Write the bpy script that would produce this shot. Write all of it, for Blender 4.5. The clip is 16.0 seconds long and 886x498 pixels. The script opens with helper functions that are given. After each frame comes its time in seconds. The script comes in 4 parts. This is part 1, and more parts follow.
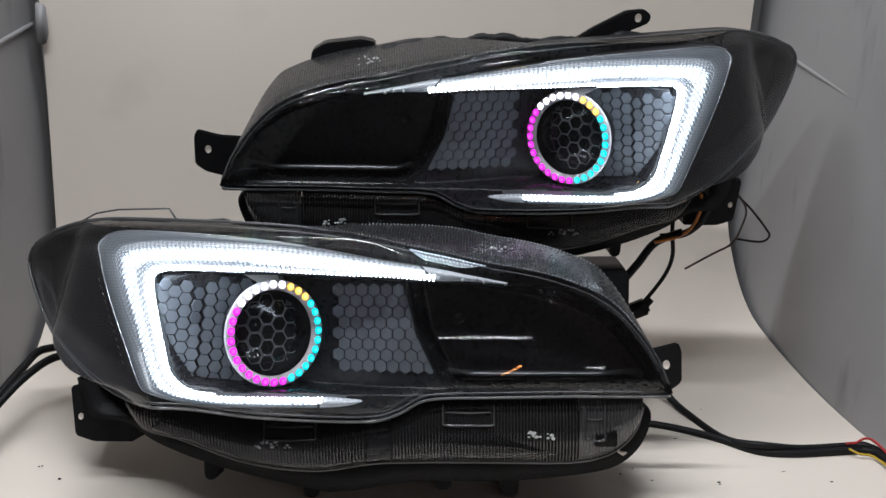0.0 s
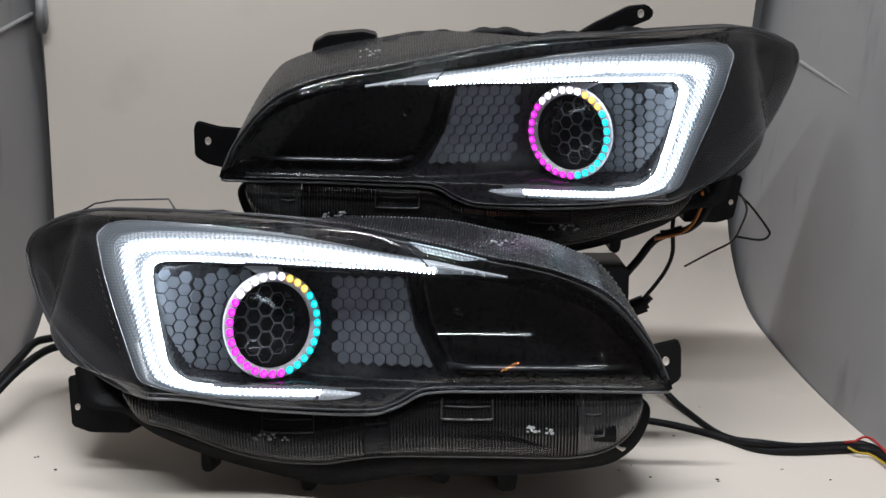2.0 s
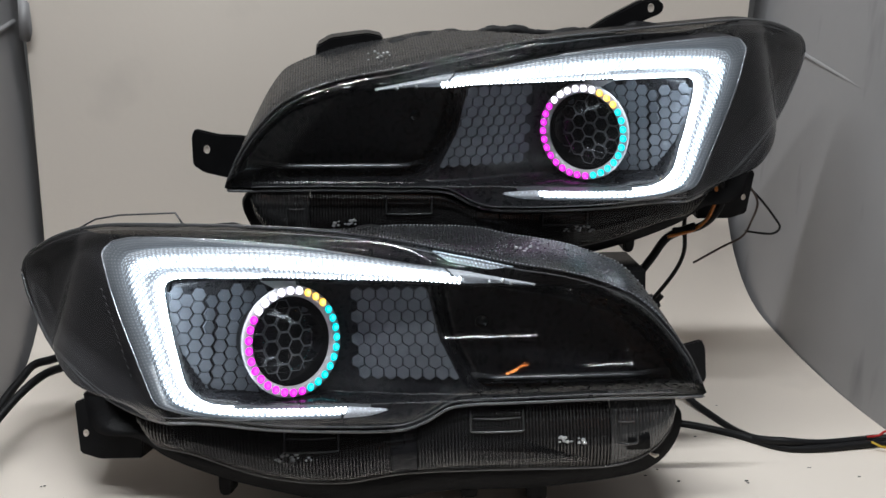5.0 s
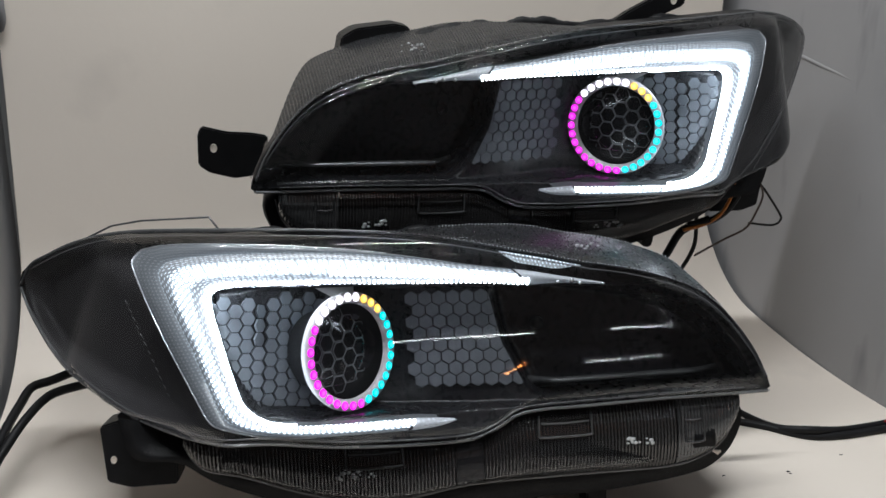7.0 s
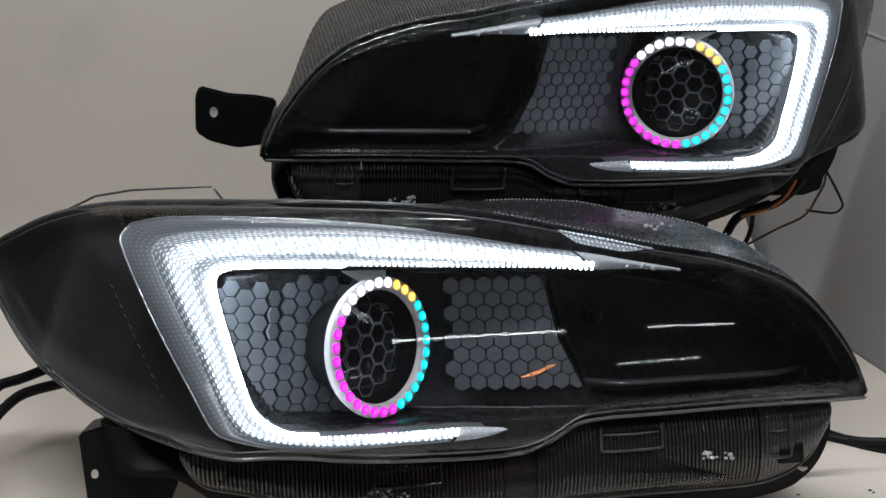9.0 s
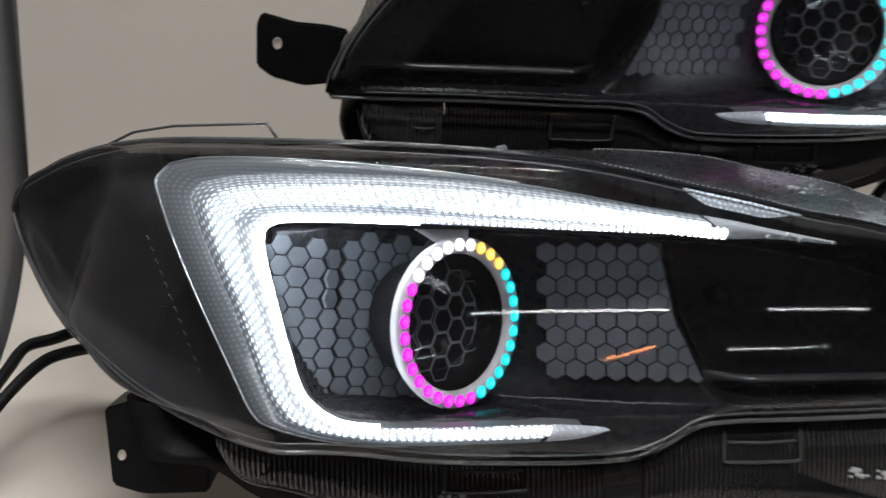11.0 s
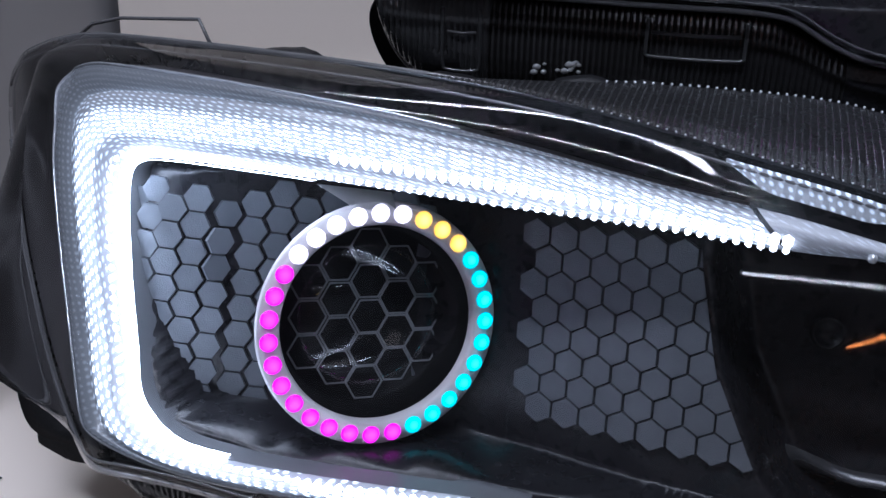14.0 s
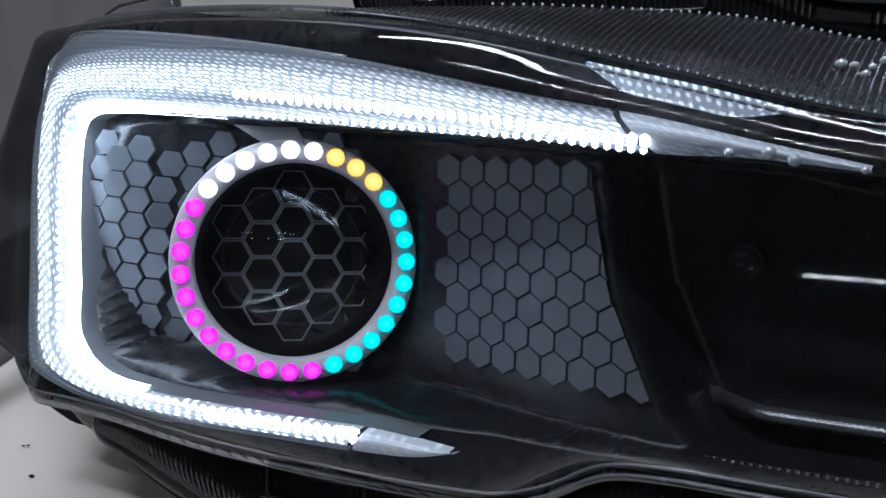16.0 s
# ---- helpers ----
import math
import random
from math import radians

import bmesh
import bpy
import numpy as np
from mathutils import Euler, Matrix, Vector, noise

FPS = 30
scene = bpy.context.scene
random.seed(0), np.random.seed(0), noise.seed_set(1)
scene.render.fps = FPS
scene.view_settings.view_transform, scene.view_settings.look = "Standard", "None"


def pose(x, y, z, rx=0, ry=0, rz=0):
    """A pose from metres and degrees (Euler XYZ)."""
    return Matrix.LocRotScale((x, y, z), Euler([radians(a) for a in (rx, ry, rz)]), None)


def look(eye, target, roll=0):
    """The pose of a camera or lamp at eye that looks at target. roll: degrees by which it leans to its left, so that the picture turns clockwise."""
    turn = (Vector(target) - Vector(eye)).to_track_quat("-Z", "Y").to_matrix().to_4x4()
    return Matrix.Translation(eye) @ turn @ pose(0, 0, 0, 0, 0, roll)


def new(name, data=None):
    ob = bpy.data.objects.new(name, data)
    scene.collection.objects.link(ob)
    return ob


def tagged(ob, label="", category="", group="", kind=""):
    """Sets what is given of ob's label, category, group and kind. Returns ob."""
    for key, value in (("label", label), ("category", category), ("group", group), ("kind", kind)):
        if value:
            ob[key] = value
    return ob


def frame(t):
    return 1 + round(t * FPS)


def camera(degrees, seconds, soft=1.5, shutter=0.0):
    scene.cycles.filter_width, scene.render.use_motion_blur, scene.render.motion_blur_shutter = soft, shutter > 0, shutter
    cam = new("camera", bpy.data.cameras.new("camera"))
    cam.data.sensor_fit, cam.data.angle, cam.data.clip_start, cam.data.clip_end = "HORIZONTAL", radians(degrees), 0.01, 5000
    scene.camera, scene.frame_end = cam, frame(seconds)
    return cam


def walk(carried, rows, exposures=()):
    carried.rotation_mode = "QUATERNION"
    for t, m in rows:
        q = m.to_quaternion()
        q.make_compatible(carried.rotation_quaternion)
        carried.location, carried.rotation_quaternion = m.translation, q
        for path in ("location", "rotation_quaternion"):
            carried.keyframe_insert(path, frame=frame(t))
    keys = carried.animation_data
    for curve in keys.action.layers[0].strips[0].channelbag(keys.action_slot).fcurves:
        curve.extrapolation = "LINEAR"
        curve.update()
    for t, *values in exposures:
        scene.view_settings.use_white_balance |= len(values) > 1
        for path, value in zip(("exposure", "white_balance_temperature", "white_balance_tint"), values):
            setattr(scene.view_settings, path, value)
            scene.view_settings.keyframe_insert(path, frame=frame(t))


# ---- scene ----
cam = camera(47.9, 16.0, shutter=0.5)
PATH = [
    (0, (0.069, 0.05, 0.383), (-0.015, 2.02, 0.048), -0.7),
    (0.5, (0.073, 0.054, 0.375), (-0.016, 2.025, 0.048), -0.4),
    (1, (0.069, 0.052, 0.374), (-0.011, 2.023, 0.042), -0.2),
    (1.5, (0.066, 0.051, 0.384), (-0.01, 2.018, 0.029), -0.4),
    (2, (0.066, 0.052, 0.376), (-0.012, 2.023, 0.042), -0.1),
    (2.5, (0.064, 0.052, 0.375), (-0.012, 2.024, 0.051), 0.1),
    (3, (0.065, 0.054, 0.375), (-0.013, 2.027, 0.056), 0.2),
    (3.5, (0.066, 0.05, 0.381), (-0.01, 2.022, 0.054), -0.4),
    (6, (-0.081, 0.108, 0.39), (0.059, 2.067, 0.013), -1.6),
    (6.5, (-0.131, 0.115, 0.394), (0.1, 2.063, 0.003), -1.5),
    (7, (-0.149, 0.131, 0.387), (0.127, 2.078, 0.021), -1.5),
    (7.5, (-0.163, 0.179, 0.373), (0.144, 2.126, 0.035), -1.0),
    (8, (-0.181, 0.215, 0.363), (0.141, 2.158, 0.018), -0.7),
    (10.5, (-0.181, 0.33, 0.327), (0.131, 2.265, -0.072), -0.1),
    (11, (-0.169, 0.372, 0.32), (-0.01, 2.32, -0.103), 0.6),
    (11.5, (-0.121, 0.417, 0.319), (-0.173, 2.36, -0.151), 1.5),
    (12, (-0.07, 0.466, 0.324), (-0.307, 2.377, -0.217), 2.4),
    (12.5, (-0.041, 0.512, 0.32), (-0.384, 2.399, -0.248), 3.0),
    (13, (-0.025, 0.539, 0.317), (-0.437, 2.402, -0.283), 3.0),
    (13.5, (-0.01, 0.557, 0.314), (-0.498, 2.392, -0.314), 2.1),
    (14, (0.014, 0.573, 0.314), (-0.57, 2.373, -0.332), 0.4),
    (14.5, (0.047, 0.583, 0.312), (-0.669, 2.334, -0.336), -1.5),
    (15, (0.081, 0.594, 0.296), (-0.761, 2.308, -0.296), -2.2),
    (15.2, (0.09, 0.59, 0.288), (-0.762, 2.306, -0.286), -2.1),
    (15.5, (0.097, 0.582, 0.269), (-0.734, 2.335, -0.214), -1.3),
    (16, (0.113, 0.599, 0.264), (-0.819, 2.294, -0.244), -3.1),
]
EXPOSURES = [(0, 0.0, 6100, 8), (6, 0.0, 6150, 6), (7.5, -0.12, 6150, 6), (8.2, -0.22, 6150, 6), (10.4, -0.30, 6350, 7), (11, -0.20, 6350, 7), (12, 0.05, 6250, 12), (13, -0.06, 5850, 12), (14.5, -0.34, 5350, 17), (16, -0.45, 5450, 7)]
walk(cam, [(t, look(eye, target, roll)) for t, eye, target, roll in PATH], EXPOSURES)

# ---- room light ----
world = bpy.data.worlds.new("world")
scene.world = world
world.use_nodes = True
world.node_tree.nodes["Background"].inputs[0].default_value = (0.9, 0.92, 1.0, 1)
world.node_tree.nodes["Background"].inputs[1].default_value = 0.05
scene.view_settings.exposure = 0.0


def tube_light(x, y, z, turn, watts, length=1.5, wide=0.07, colour=(1.0, 0.985, 0.975)):
    data = bpy.data.lights.new("tube_light", "AREA")
    data.shape, data.size, data.size_y, data.energy, data.color = "RECTANGLE", length, wide, watts, colour
    ob = new("tube_light", data)
    ob.matrix_world = pose(x, y, z, 0, 0, turn)


# ceiling tubes: two unseen ones added over the box to light it, the far rows that mirror in the covers, and a small
# orange sign lamp
TUBES = [(-0.25, 0.95, 1.72, 0, 17, 1.2), (-0.20, 0.05, 1.72, 0, 21, 1.2), (0.90, -3.45, 1.72, 0, 8, 1.25), (3.4, -3.45, 1.72, 0, 9), (3.70, -4.90, 1.72, 0, 12, 1.75)]
for row in TUBES:
    tube_light(*row)
tube_light(1.57, -4.90, 1.70, 69, 6.5, 0.62, 0.10, (1.0, 0.30, 0.08))


# ---- materials ----
def material(name, base, rough=0.5, metal=0.0, vary=0.15, scale=40.0, bump=0.0, bump_scale=300.0, spec=0.5, coat=0.0):
    """Plain surface with two scales of unevenness in colour and gloss, and a fine relief."""
    m = bpy.data.materials.new(name)
    m.use_nodes = True
    nt = m.node_tree
    b = nt.nodes["Principled BSDF"]
    b.inputs["Metallic"].default_value = metal
    b.inputs["Specular IOR Level"].default_value = spec
    b.inputs["Coat Weight"].default_value = coat
    tc = nt.nodes.new("ShaderNodeTexCoord")
    n1 = nt.nodes.new("ShaderNodeTexNoise")
    n1.inputs["Scale"].default_value, n1.inputs["Detail"].default_value = scale, 6.0
    nt.links.new(tc.outputs["Object"], n1.inputs["Vector"])
    ramp = nt.nodes.new("ShaderNodeMix")
    ramp.data_type = "RGBA"
    ramp.inputs[6].default_value = (*[c * (1 - vary) for c in base], 1)
    ramp.inputs[7].default_value = (*[min(1, c * (1 + vary)) for c in base], 1)
    nt.links.new(n1.outputs["Fac"], ramp.inputs[0])
    nt.links.new(ramp.outputs[2], b.inputs["Base Color"])
    mr = nt.nodes.new("ShaderNodeMapRange")
    mr.inputs["To Min"].default_value, mr.inputs["To Max"].default_value = max(0.02, rough * 0.8), min(1, rough * 1.2)
    n2 = nt.nodes.new("ShaderNodeTexNoise")
    n2.inputs["Scale"].default_value, n2.inputs["Detail"].default_value = scale * 6, 4.0
    nt.links.new(tc.outputs["Object"], n2.inputs["Vector"])
    nt.links.new(n2.outputs["Fac"], mr.inputs["Value"])
    nt.links.new(mr.outputs["Result"], b.inputs["Roughness"])
    if bump:
        n3 = nt.nodes.new("ShaderNodeTexNoise")
        n3.inputs["Scale"].default_value, n3.inputs["Detail"].default_value = bump_scale, 5.0
        nt.links.new(tc.outputs["Object"], n3.inputs["Vector"])
        bp = nt.nodes.new("ShaderNodeBump")
        bp.inputs["Strength"].default_value, bp.inputs["Distance"].default_value = bump, 0.002
        nt.links.new(n3.outputs["Fac"], bp.inputs["Height"])
        nt.links.new(bp.outputs["Normal"], b.inputs["Normal"])
    return m


def clear(name, tint=(0.97, 0.98, 1.0), gloss_rough=0.02, ior=1.5, bump=0.0, bump_scale=60.0, veil=0.0):
    """Thin clear plastic: passes what is behind it, mirrors by Fresnel, and can carry a pale glare veil."""
    m = bpy.data.materials.new(name)
    m.use_nodes = True
    nt = m.node_tree
    nt.nodes.remove(nt.nodes["Principled BSDF"])
    out = nt.nodes["Material Output"]
    tr, gl, mix, fr = (nt.nodes.new(k) for k in ("ShaderNodeBsdfTransparent", "ShaderNodeBsdfGlossy", "ShaderNodeMixShader", "ShaderNodeFresnel"))
    tr.inputs["Color"].default_value = (*tint, 1)
    gl.inputs["Roughness"].default_value = gloss_rough
    fr.inputs["IOR"].default_value = ior
    nt.links.new(fr.outputs[0], mix.inputs[0])
    body = tr.outputs[0]
    # faint uneven pale layer lifts the blacks, in place of lens glare
    if veil:
        df, tl, both, film, tc2, nz2, mr2 = (nt.nodes.new(k) for k in ("ShaderNodeBsdfDiffuse", "ShaderNodeBsdfTranslucent", "ShaderNodeMixShader", "ShaderNodeMixShader", "ShaderNodeTexCoord", "ShaderNodeTexNoise", "ShaderNodeMapRange"))
        both.inputs[0].default_value = 0.5
        nz2.inputs["Scale"].default_value, nz2.inputs["Detail"].default_value = 45.0, 8.0
        mr2.inputs["From Min"].default_value, mr2.inputs["From Max"].default_value = 0.3, 0.7
        mr2.inputs["To Min"].default_value, mr2.inputs["To Max"].default_value = veil * 0.6, veil * 1.4
        nt.links.new(tc2.outputs["Object"], nz2.inputs["Vector"])
        nt.links.new(nz2.outputs["Fac"], mr2.inputs["Value"])
        nt.links.new(mr2.outputs["Result"], film.inputs[0])
        nt.links.new(df.outputs[0], both.inputs[1])
        nt.links.new(tl.outputs[0], both.inputs[2])
        nt.links.new(body, film.inputs[1])
        nt.links.new(both.outputs[0], film.inputs[2])
        body = film.outputs[0]
    nt.links.new(body, mix.inputs[1])
    nt.links.new(gl.outputs[0], mix.inputs[2])
    nt.links.new(mix.outputs[0], out.inputs["Surface"])
    if bump:
        tc, nz, bp = (nt.nodes.new(k) for k in ("ShaderNodeTexCoord", "ShaderNodeTexNoise", "ShaderNodeBump"))
        nz.inputs["Scale"].default_value = bump_scale
        bp.inputs["Strength"].default_value, bp.inputs["Distance"].default_value = bump, 0.001
        nt.links.new(tc.outputs["Object"], nz.inputs["Vector"])
        nt.links.new(nz.outputs["Fac"], bp.inputs["Height"])
        nt.links.new(bp.outputs["Normal"], gl.inputs["Normal"])
    return m


def glowing(name, colour, strength, base=(0.6, 0.62, 0.65)):
    """A lit light guide or diode."""
    m = bpy.data.materials.new(name)
    m.use_nodes = True
    b = m.node_tree.nodes["Principled BSDF"]
    b.inputs["Base Color"].default_value = (*base, 1)
    b.inputs["Roughness"].default_value = 0.25
    b.inputs["Emission Color"].default_value = (*colour, 1)
    b.inputs["Emission Strength"].default_value = strength
    return m


PAPER = material("cream_paper", (0.75, 0.675, 0.60), 0.75, vary=0.04, scale=3.0, bump=0.1, bump_scale=90)
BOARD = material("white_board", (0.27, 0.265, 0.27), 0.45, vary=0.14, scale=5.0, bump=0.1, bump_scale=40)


def scuffed(m, stretch, size, depth):
    """Adds long grey rub marks to a surface."""
    nt = m.node_tree
    b = nt.nodes["Principled BSDF"]
    src = b.inputs["Base Color"].links[0].from_socket
    tc, mp, nz, mr, mix = (nt.nodes.new(k) for k in ("ShaderNodeTexCoord", "ShaderNodeMapping", "ShaderNodeTexNoise", "ShaderNodeMapRange", "ShaderNodeMix"))
    mp.inputs["Scale"].default_value = stretch
    nz.inputs["Scale"].default_value, nz.inputs["Detail"].default_value = size, 3.0
    mr.inputs["From Min"].default_value, mr.inputs["From Max"].default_value = 0.60, 0.78
    mr.inputs["To Max"].default_value = depth
    mix.data_type = "RGBA"
    mix.inputs[7].default_value = (0.10, 0.10, 0.11, 1)
    nt.links.new(tc.outputs["Object"], mp.inputs["Vector"])
    nt.links.new(mp.outputs[0], nz.inputs["Vector"])
    nt.links.new(nz.outputs["Fac"], mr.inputs["Value"])
    nt.links.new(mr.outputs["Result"], mix.inputs[0])
    nt.links.new(src, mix.inputs[6])
    nt.links.new(mix.outputs[2], b.inputs["Base Color"])


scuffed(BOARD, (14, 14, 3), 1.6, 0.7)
scuffed(PAPER, (1, 1, 1), 9.0, 0.12)
ROOM = material("dull_room_paint", (0.20, 0.197, 0.195), 0.8, vary=0.2, scale=1.5)
BLACK = material("black_plastic", (0.010, 0.010, 0.011), 0.45, vary=0.4, scale=60, bump=0.25, bump_scale=500, spec=0.15)
GLOSS = material("gloss_black_bezel", (0.012, 0.012, 0.014), 0.28, vary=0.3, scale=30, spec=0.3)
SATIN = material("satin_charcoal_panel", (0.028, 0.0265, 0.028), 0.5, vary=0.15, scale=40, spec=0.2)
RUBBER = material("black_rubber", (0.009, 0.009, 0.010), 0.5, vary=0.3, scale=80, spec=0.2)
WALLGREY = material("satin_window_wall", (0.10, 0.105, 0.112), 0.4, vary=0.15, scale=80)
HEX = material("silver_grey_hex_paint", (0.115, 0.126, 0.142), 0.45, metal=0.2, vary=0.12, scale=200, bump=0.2, bump_scale=1500)
WIREGREY = material("dull_hex_lines", (0.20, 0.21, 0.22), 0.5, vary=0.2, scale=200)
# the cover's pale layer stands in for glare over the dark parts
COVER = clear("clear_cover_plastic", bump=0.012, bump_scale=22.0, ior=1.46, veil=0.006)
DOME = clear("projector_glass", ior=1.6, gloss_rough=0.01)
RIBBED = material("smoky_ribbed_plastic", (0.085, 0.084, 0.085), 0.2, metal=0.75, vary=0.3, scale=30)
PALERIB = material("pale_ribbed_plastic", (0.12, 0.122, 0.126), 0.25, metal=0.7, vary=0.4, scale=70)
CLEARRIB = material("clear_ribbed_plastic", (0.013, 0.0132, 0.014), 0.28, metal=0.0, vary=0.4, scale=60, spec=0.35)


def led(name, colour, strength, heart):
    """A small diode behind its frosted window: whiter and stronger towards the middle."""
    m = glowing(name, colour, strength, base=tuple(0.3 * c for c in colour))
    nt = m.node_tree
    b = nt.nodes["Principled BSDF"]
    tc, ln, mr, mx = (nt.nodes.new(k) for k in ("ShaderNodeTexCoord", "ShaderNodeVectorMath", "ShaderNodeMapRange", "ShaderNodeMix"))
    ln.operation, mx.data_type = "LENGTH", "RGBA"
    nt.links.new(tc.outputs["Object"], ln.inputs[0])
    nt.links.new(ln.outputs["Value"], mr.inputs["Value"])
    mr.inputs["From Min"].default_value, mr.inputs["From Max"].default_value = 0.0004, 0.0032
    mr.inputs["To Min"].default_value, mr.inputs["To Max"].default_value = 1.0, 0.0
    mx.inputs[6].default_value = (*colour, 1)
    mx.inputs[7].default_value = (*[min(1.0, c + heart) for c in colour], 1)
    nt.links.new(mr.outputs["Result"], mx.inputs[0])
    nt.links.new(mx.outputs[2], b.inputs["Emission Color"])
    return m


def guide(name, ramp, cell, low, power=10.0, base=0.30, lean=0.6, jitter=0.25):
    """Lit prism guide: brightness across it by ramp (place, strength), broken into rows of slanted prisms of cell size."""
    m = bpy.data.materials.new(name)
    m.use_nodes = True
    nt = m.node_tree
    b = nt.nodes["Principled BSDF"]
    b.inputs["Base Color"].default_value = (base, base * 1.03, base * 1.1, 1)
    b.inputs["Roughness"].default_value = 0.25
    share, metres, sep, cr, mul, vo, mr, sp2, sx, sy, add, com, ten = (nt.nodes.new(k) for k in (
        "ShaderNodeUVMap", "ShaderNodeUVMap", "ShaderNodeSeparateXYZ", "ShaderNodeValToRGB", "ShaderNodeMath", "ShaderNodeTexVoronoi", "ShaderNodeMapRange",
        "ShaderNodeSeparateXYZ", "ShaderNodeMath", "ShaderNodeMath", "ShaderNodeMath", "ShaderNodeCombineXYZ", "ShaderNodeMath"))
    share.uv_map, metres.uv_map = "share", "metres"
    nt.links.new(share.outputs[0], sep.inputs[0])
    nt.links.new(sep.outputs[1], cr.inputs[0])
    el = cr.color_ramp.elements
    while len(el) < len(ramp):
        el.new(0.5)
    for e, (p, v) in zip(el, ramp):
        e.position, e.color = p, (v / 10, v / 10, v / 10, 1)
    # slanted lattice of prisms
    nt.links.new(metres.outputs[0], sp2.inputs[0])
    for node, n_in, size in ((sx, 0, cell[0]), (sy, 1, cell[1])):
        node.operation = "DIVIDE"
        nt.links.new(sp2.outputs[n_in], node.inputs[0])
        node.inputs[1].default_value = size
    add.operation = "MULTIPLY_ADD"
    nt.links.new(sy.outputs[0], add.inputs[0])
    add.inputs[1].default_value = lean
    nt.links.new(sx.outputs[0], add.inputs[2])
    nt.links.new(add.outputs[0], com.inputs[0])
    nt.links.new(sy.outputs[0], com.inputs[1])
    vo.inputs["Scale"].default_value, vo.inputs["Randomness"].default_value = 1.0, jitter
    vo.voronoi_dimensions = "2D"
    nt.links.new(com.outputs[0], vo.inputs["Vector"])
    nt.links.new(vo.outputs["Distance"], mr.inputs["Value"])
    mr.inputs["From Min"].default_value, mr.inputs["From Max"].default_value = 0.10, 0.34
    mr.inputs["To Min"].default_value, mr.inputs["To Max"].default_value = 1.0, low
    mul.operation = ten.operation = "MULTIPLY"
    nt.links.new(cr.outputs[0], mul.inputs[0])
    nt.links.new(mr.outputs["Result"], mul.inputs[1])
    ten.inputs[1].default_value = power
    nt.links.new(mul.outputs[0], ten.inputs[0])
    nt.links.new(ten.outputs[0], b.inputs["Emission Strength"])
    b.inputs["Emission Color"].default_value = (0.80, 0.90, 1.0, 1)
    return m


CORE = guide("white_light_guide", [(0.0, 0.55), (0.20, 1.1), (0.27, 6.0), (0.34, 10.0), (0.60, 10.0), (0.68, 1.5), (0.80, 0.9), (0.85, 2.6), (1.0, 1.8)], (0.0042, 0.0026), 0.055, power=11.0)
FLANK = guide("frosted_guide_flank", [(0.0, 0.55), (0.05, 0.16), (0.15, 0.12), (0.80, 0.18), (0.95, 0.35), (1.0, 0.7)], (0.0026, 0.0040), 0.35, power=10.0, base=0.12, lean=0.5, jitter=0.1)
PRISM = guide("lit_clear_prism", [(0.0, 0.5), (0.3, 1.6), (0.6, 0.7), (1.0, 2.2)], (0.0030, 0.0022), 0.10, power=10.0, base=0.35, lean=0.3)
STUD = material("clear_moulded_stud", (0.80, 0.82, 0.84), 0.15, metal=0.5, vary=0.2, scale=300)
# weak emission in place of the guide light sparkling in the tips
TIP = guide("clear_prism_tip", [(0.0, 0.30), (0.5, 0.12), (1.0, 0.35)], (0.0036, 0.0030), 0.12, power=10.0, base=0.45, lean=0.8, jitter=0.6)
RIM = material("bright_guide_rim", (0.55, 0.57, 0.60), 0.15, metal=0.6, vary=0.4, scale=300)
LIP = glowing("guide_lip_glow", (0.86, 0.93, 1.0), 24.0)
BEAD = glowing("strip_bead_glow", (0.92, 0.95, 1.0), 0.14)
DOT = glowing("guide_dot", (0.95, 0.97, 1.0), 9.0)
RINGWHITE = material("ring_diffuser_white", (0.62, 0.60, 0.62), 0.4, vary=0.05, scale=100)
CHROME = material("bright_edge_plastic", (0.14, 0.14, 0.145), 0.2, metal=0.3, vary=0.3, scale=80)
RED = material("red_wire", (0.45, 0.02, 0.02), 0.4)
YELLOW = material("yellow_wire", (0.55, 0.36, 0.02), 0.4)
ORANGE = material("orange_wire", (0.50, 0.16, 0.02), 0.4)
BROWN = material("brown_wire", (0.055, 0.035, 0.028), 0.45)
LED_M = led("led_magenta", (1.0, 0.0, 0.80), 1.7, 0.14)
LED_C = led("led_cyan", (0.0, 0.75, 0.82), 1.6, 0.14)
LED_W = led("led_white", (1.0, 0.90, 1.0), 3.0, 0.10)
LED_Y = led("led_yellow", (1.0, 0.55, 0.06), 2.0, 0.22)


# ---- mesh helpers ----
def thing(name, m, label, category, group="", kind=""):
    ob = new(name)
    ob.matrix_world = m
    return tagged(ob, label, category, group, kind)


def part(name, bm, mat, parent=None, label="", smooth=True, m=None):
    mesh = bpy.data.meshes.new(name)
    bmesh.ops.recalc_face_normals(bm, faces=bm.faces)
    for fc in bm.faces:
        fc.smooth = smooth
    bm.to_mesh(mesh)
    bm.free()
    return place(name, mesh, mat, parent, label, m)


def place(name, mesh, mat, parent=None, label="", m=None):
    if mat and not mesh.materials:
        mesh.materials.append(mat)
    ob = new(name, mesh)
    if parent:
        ob.parent = parent
    if m is not None:
        ob.matrix_local = m
    if label:
        ob["label"] = label
    return ob


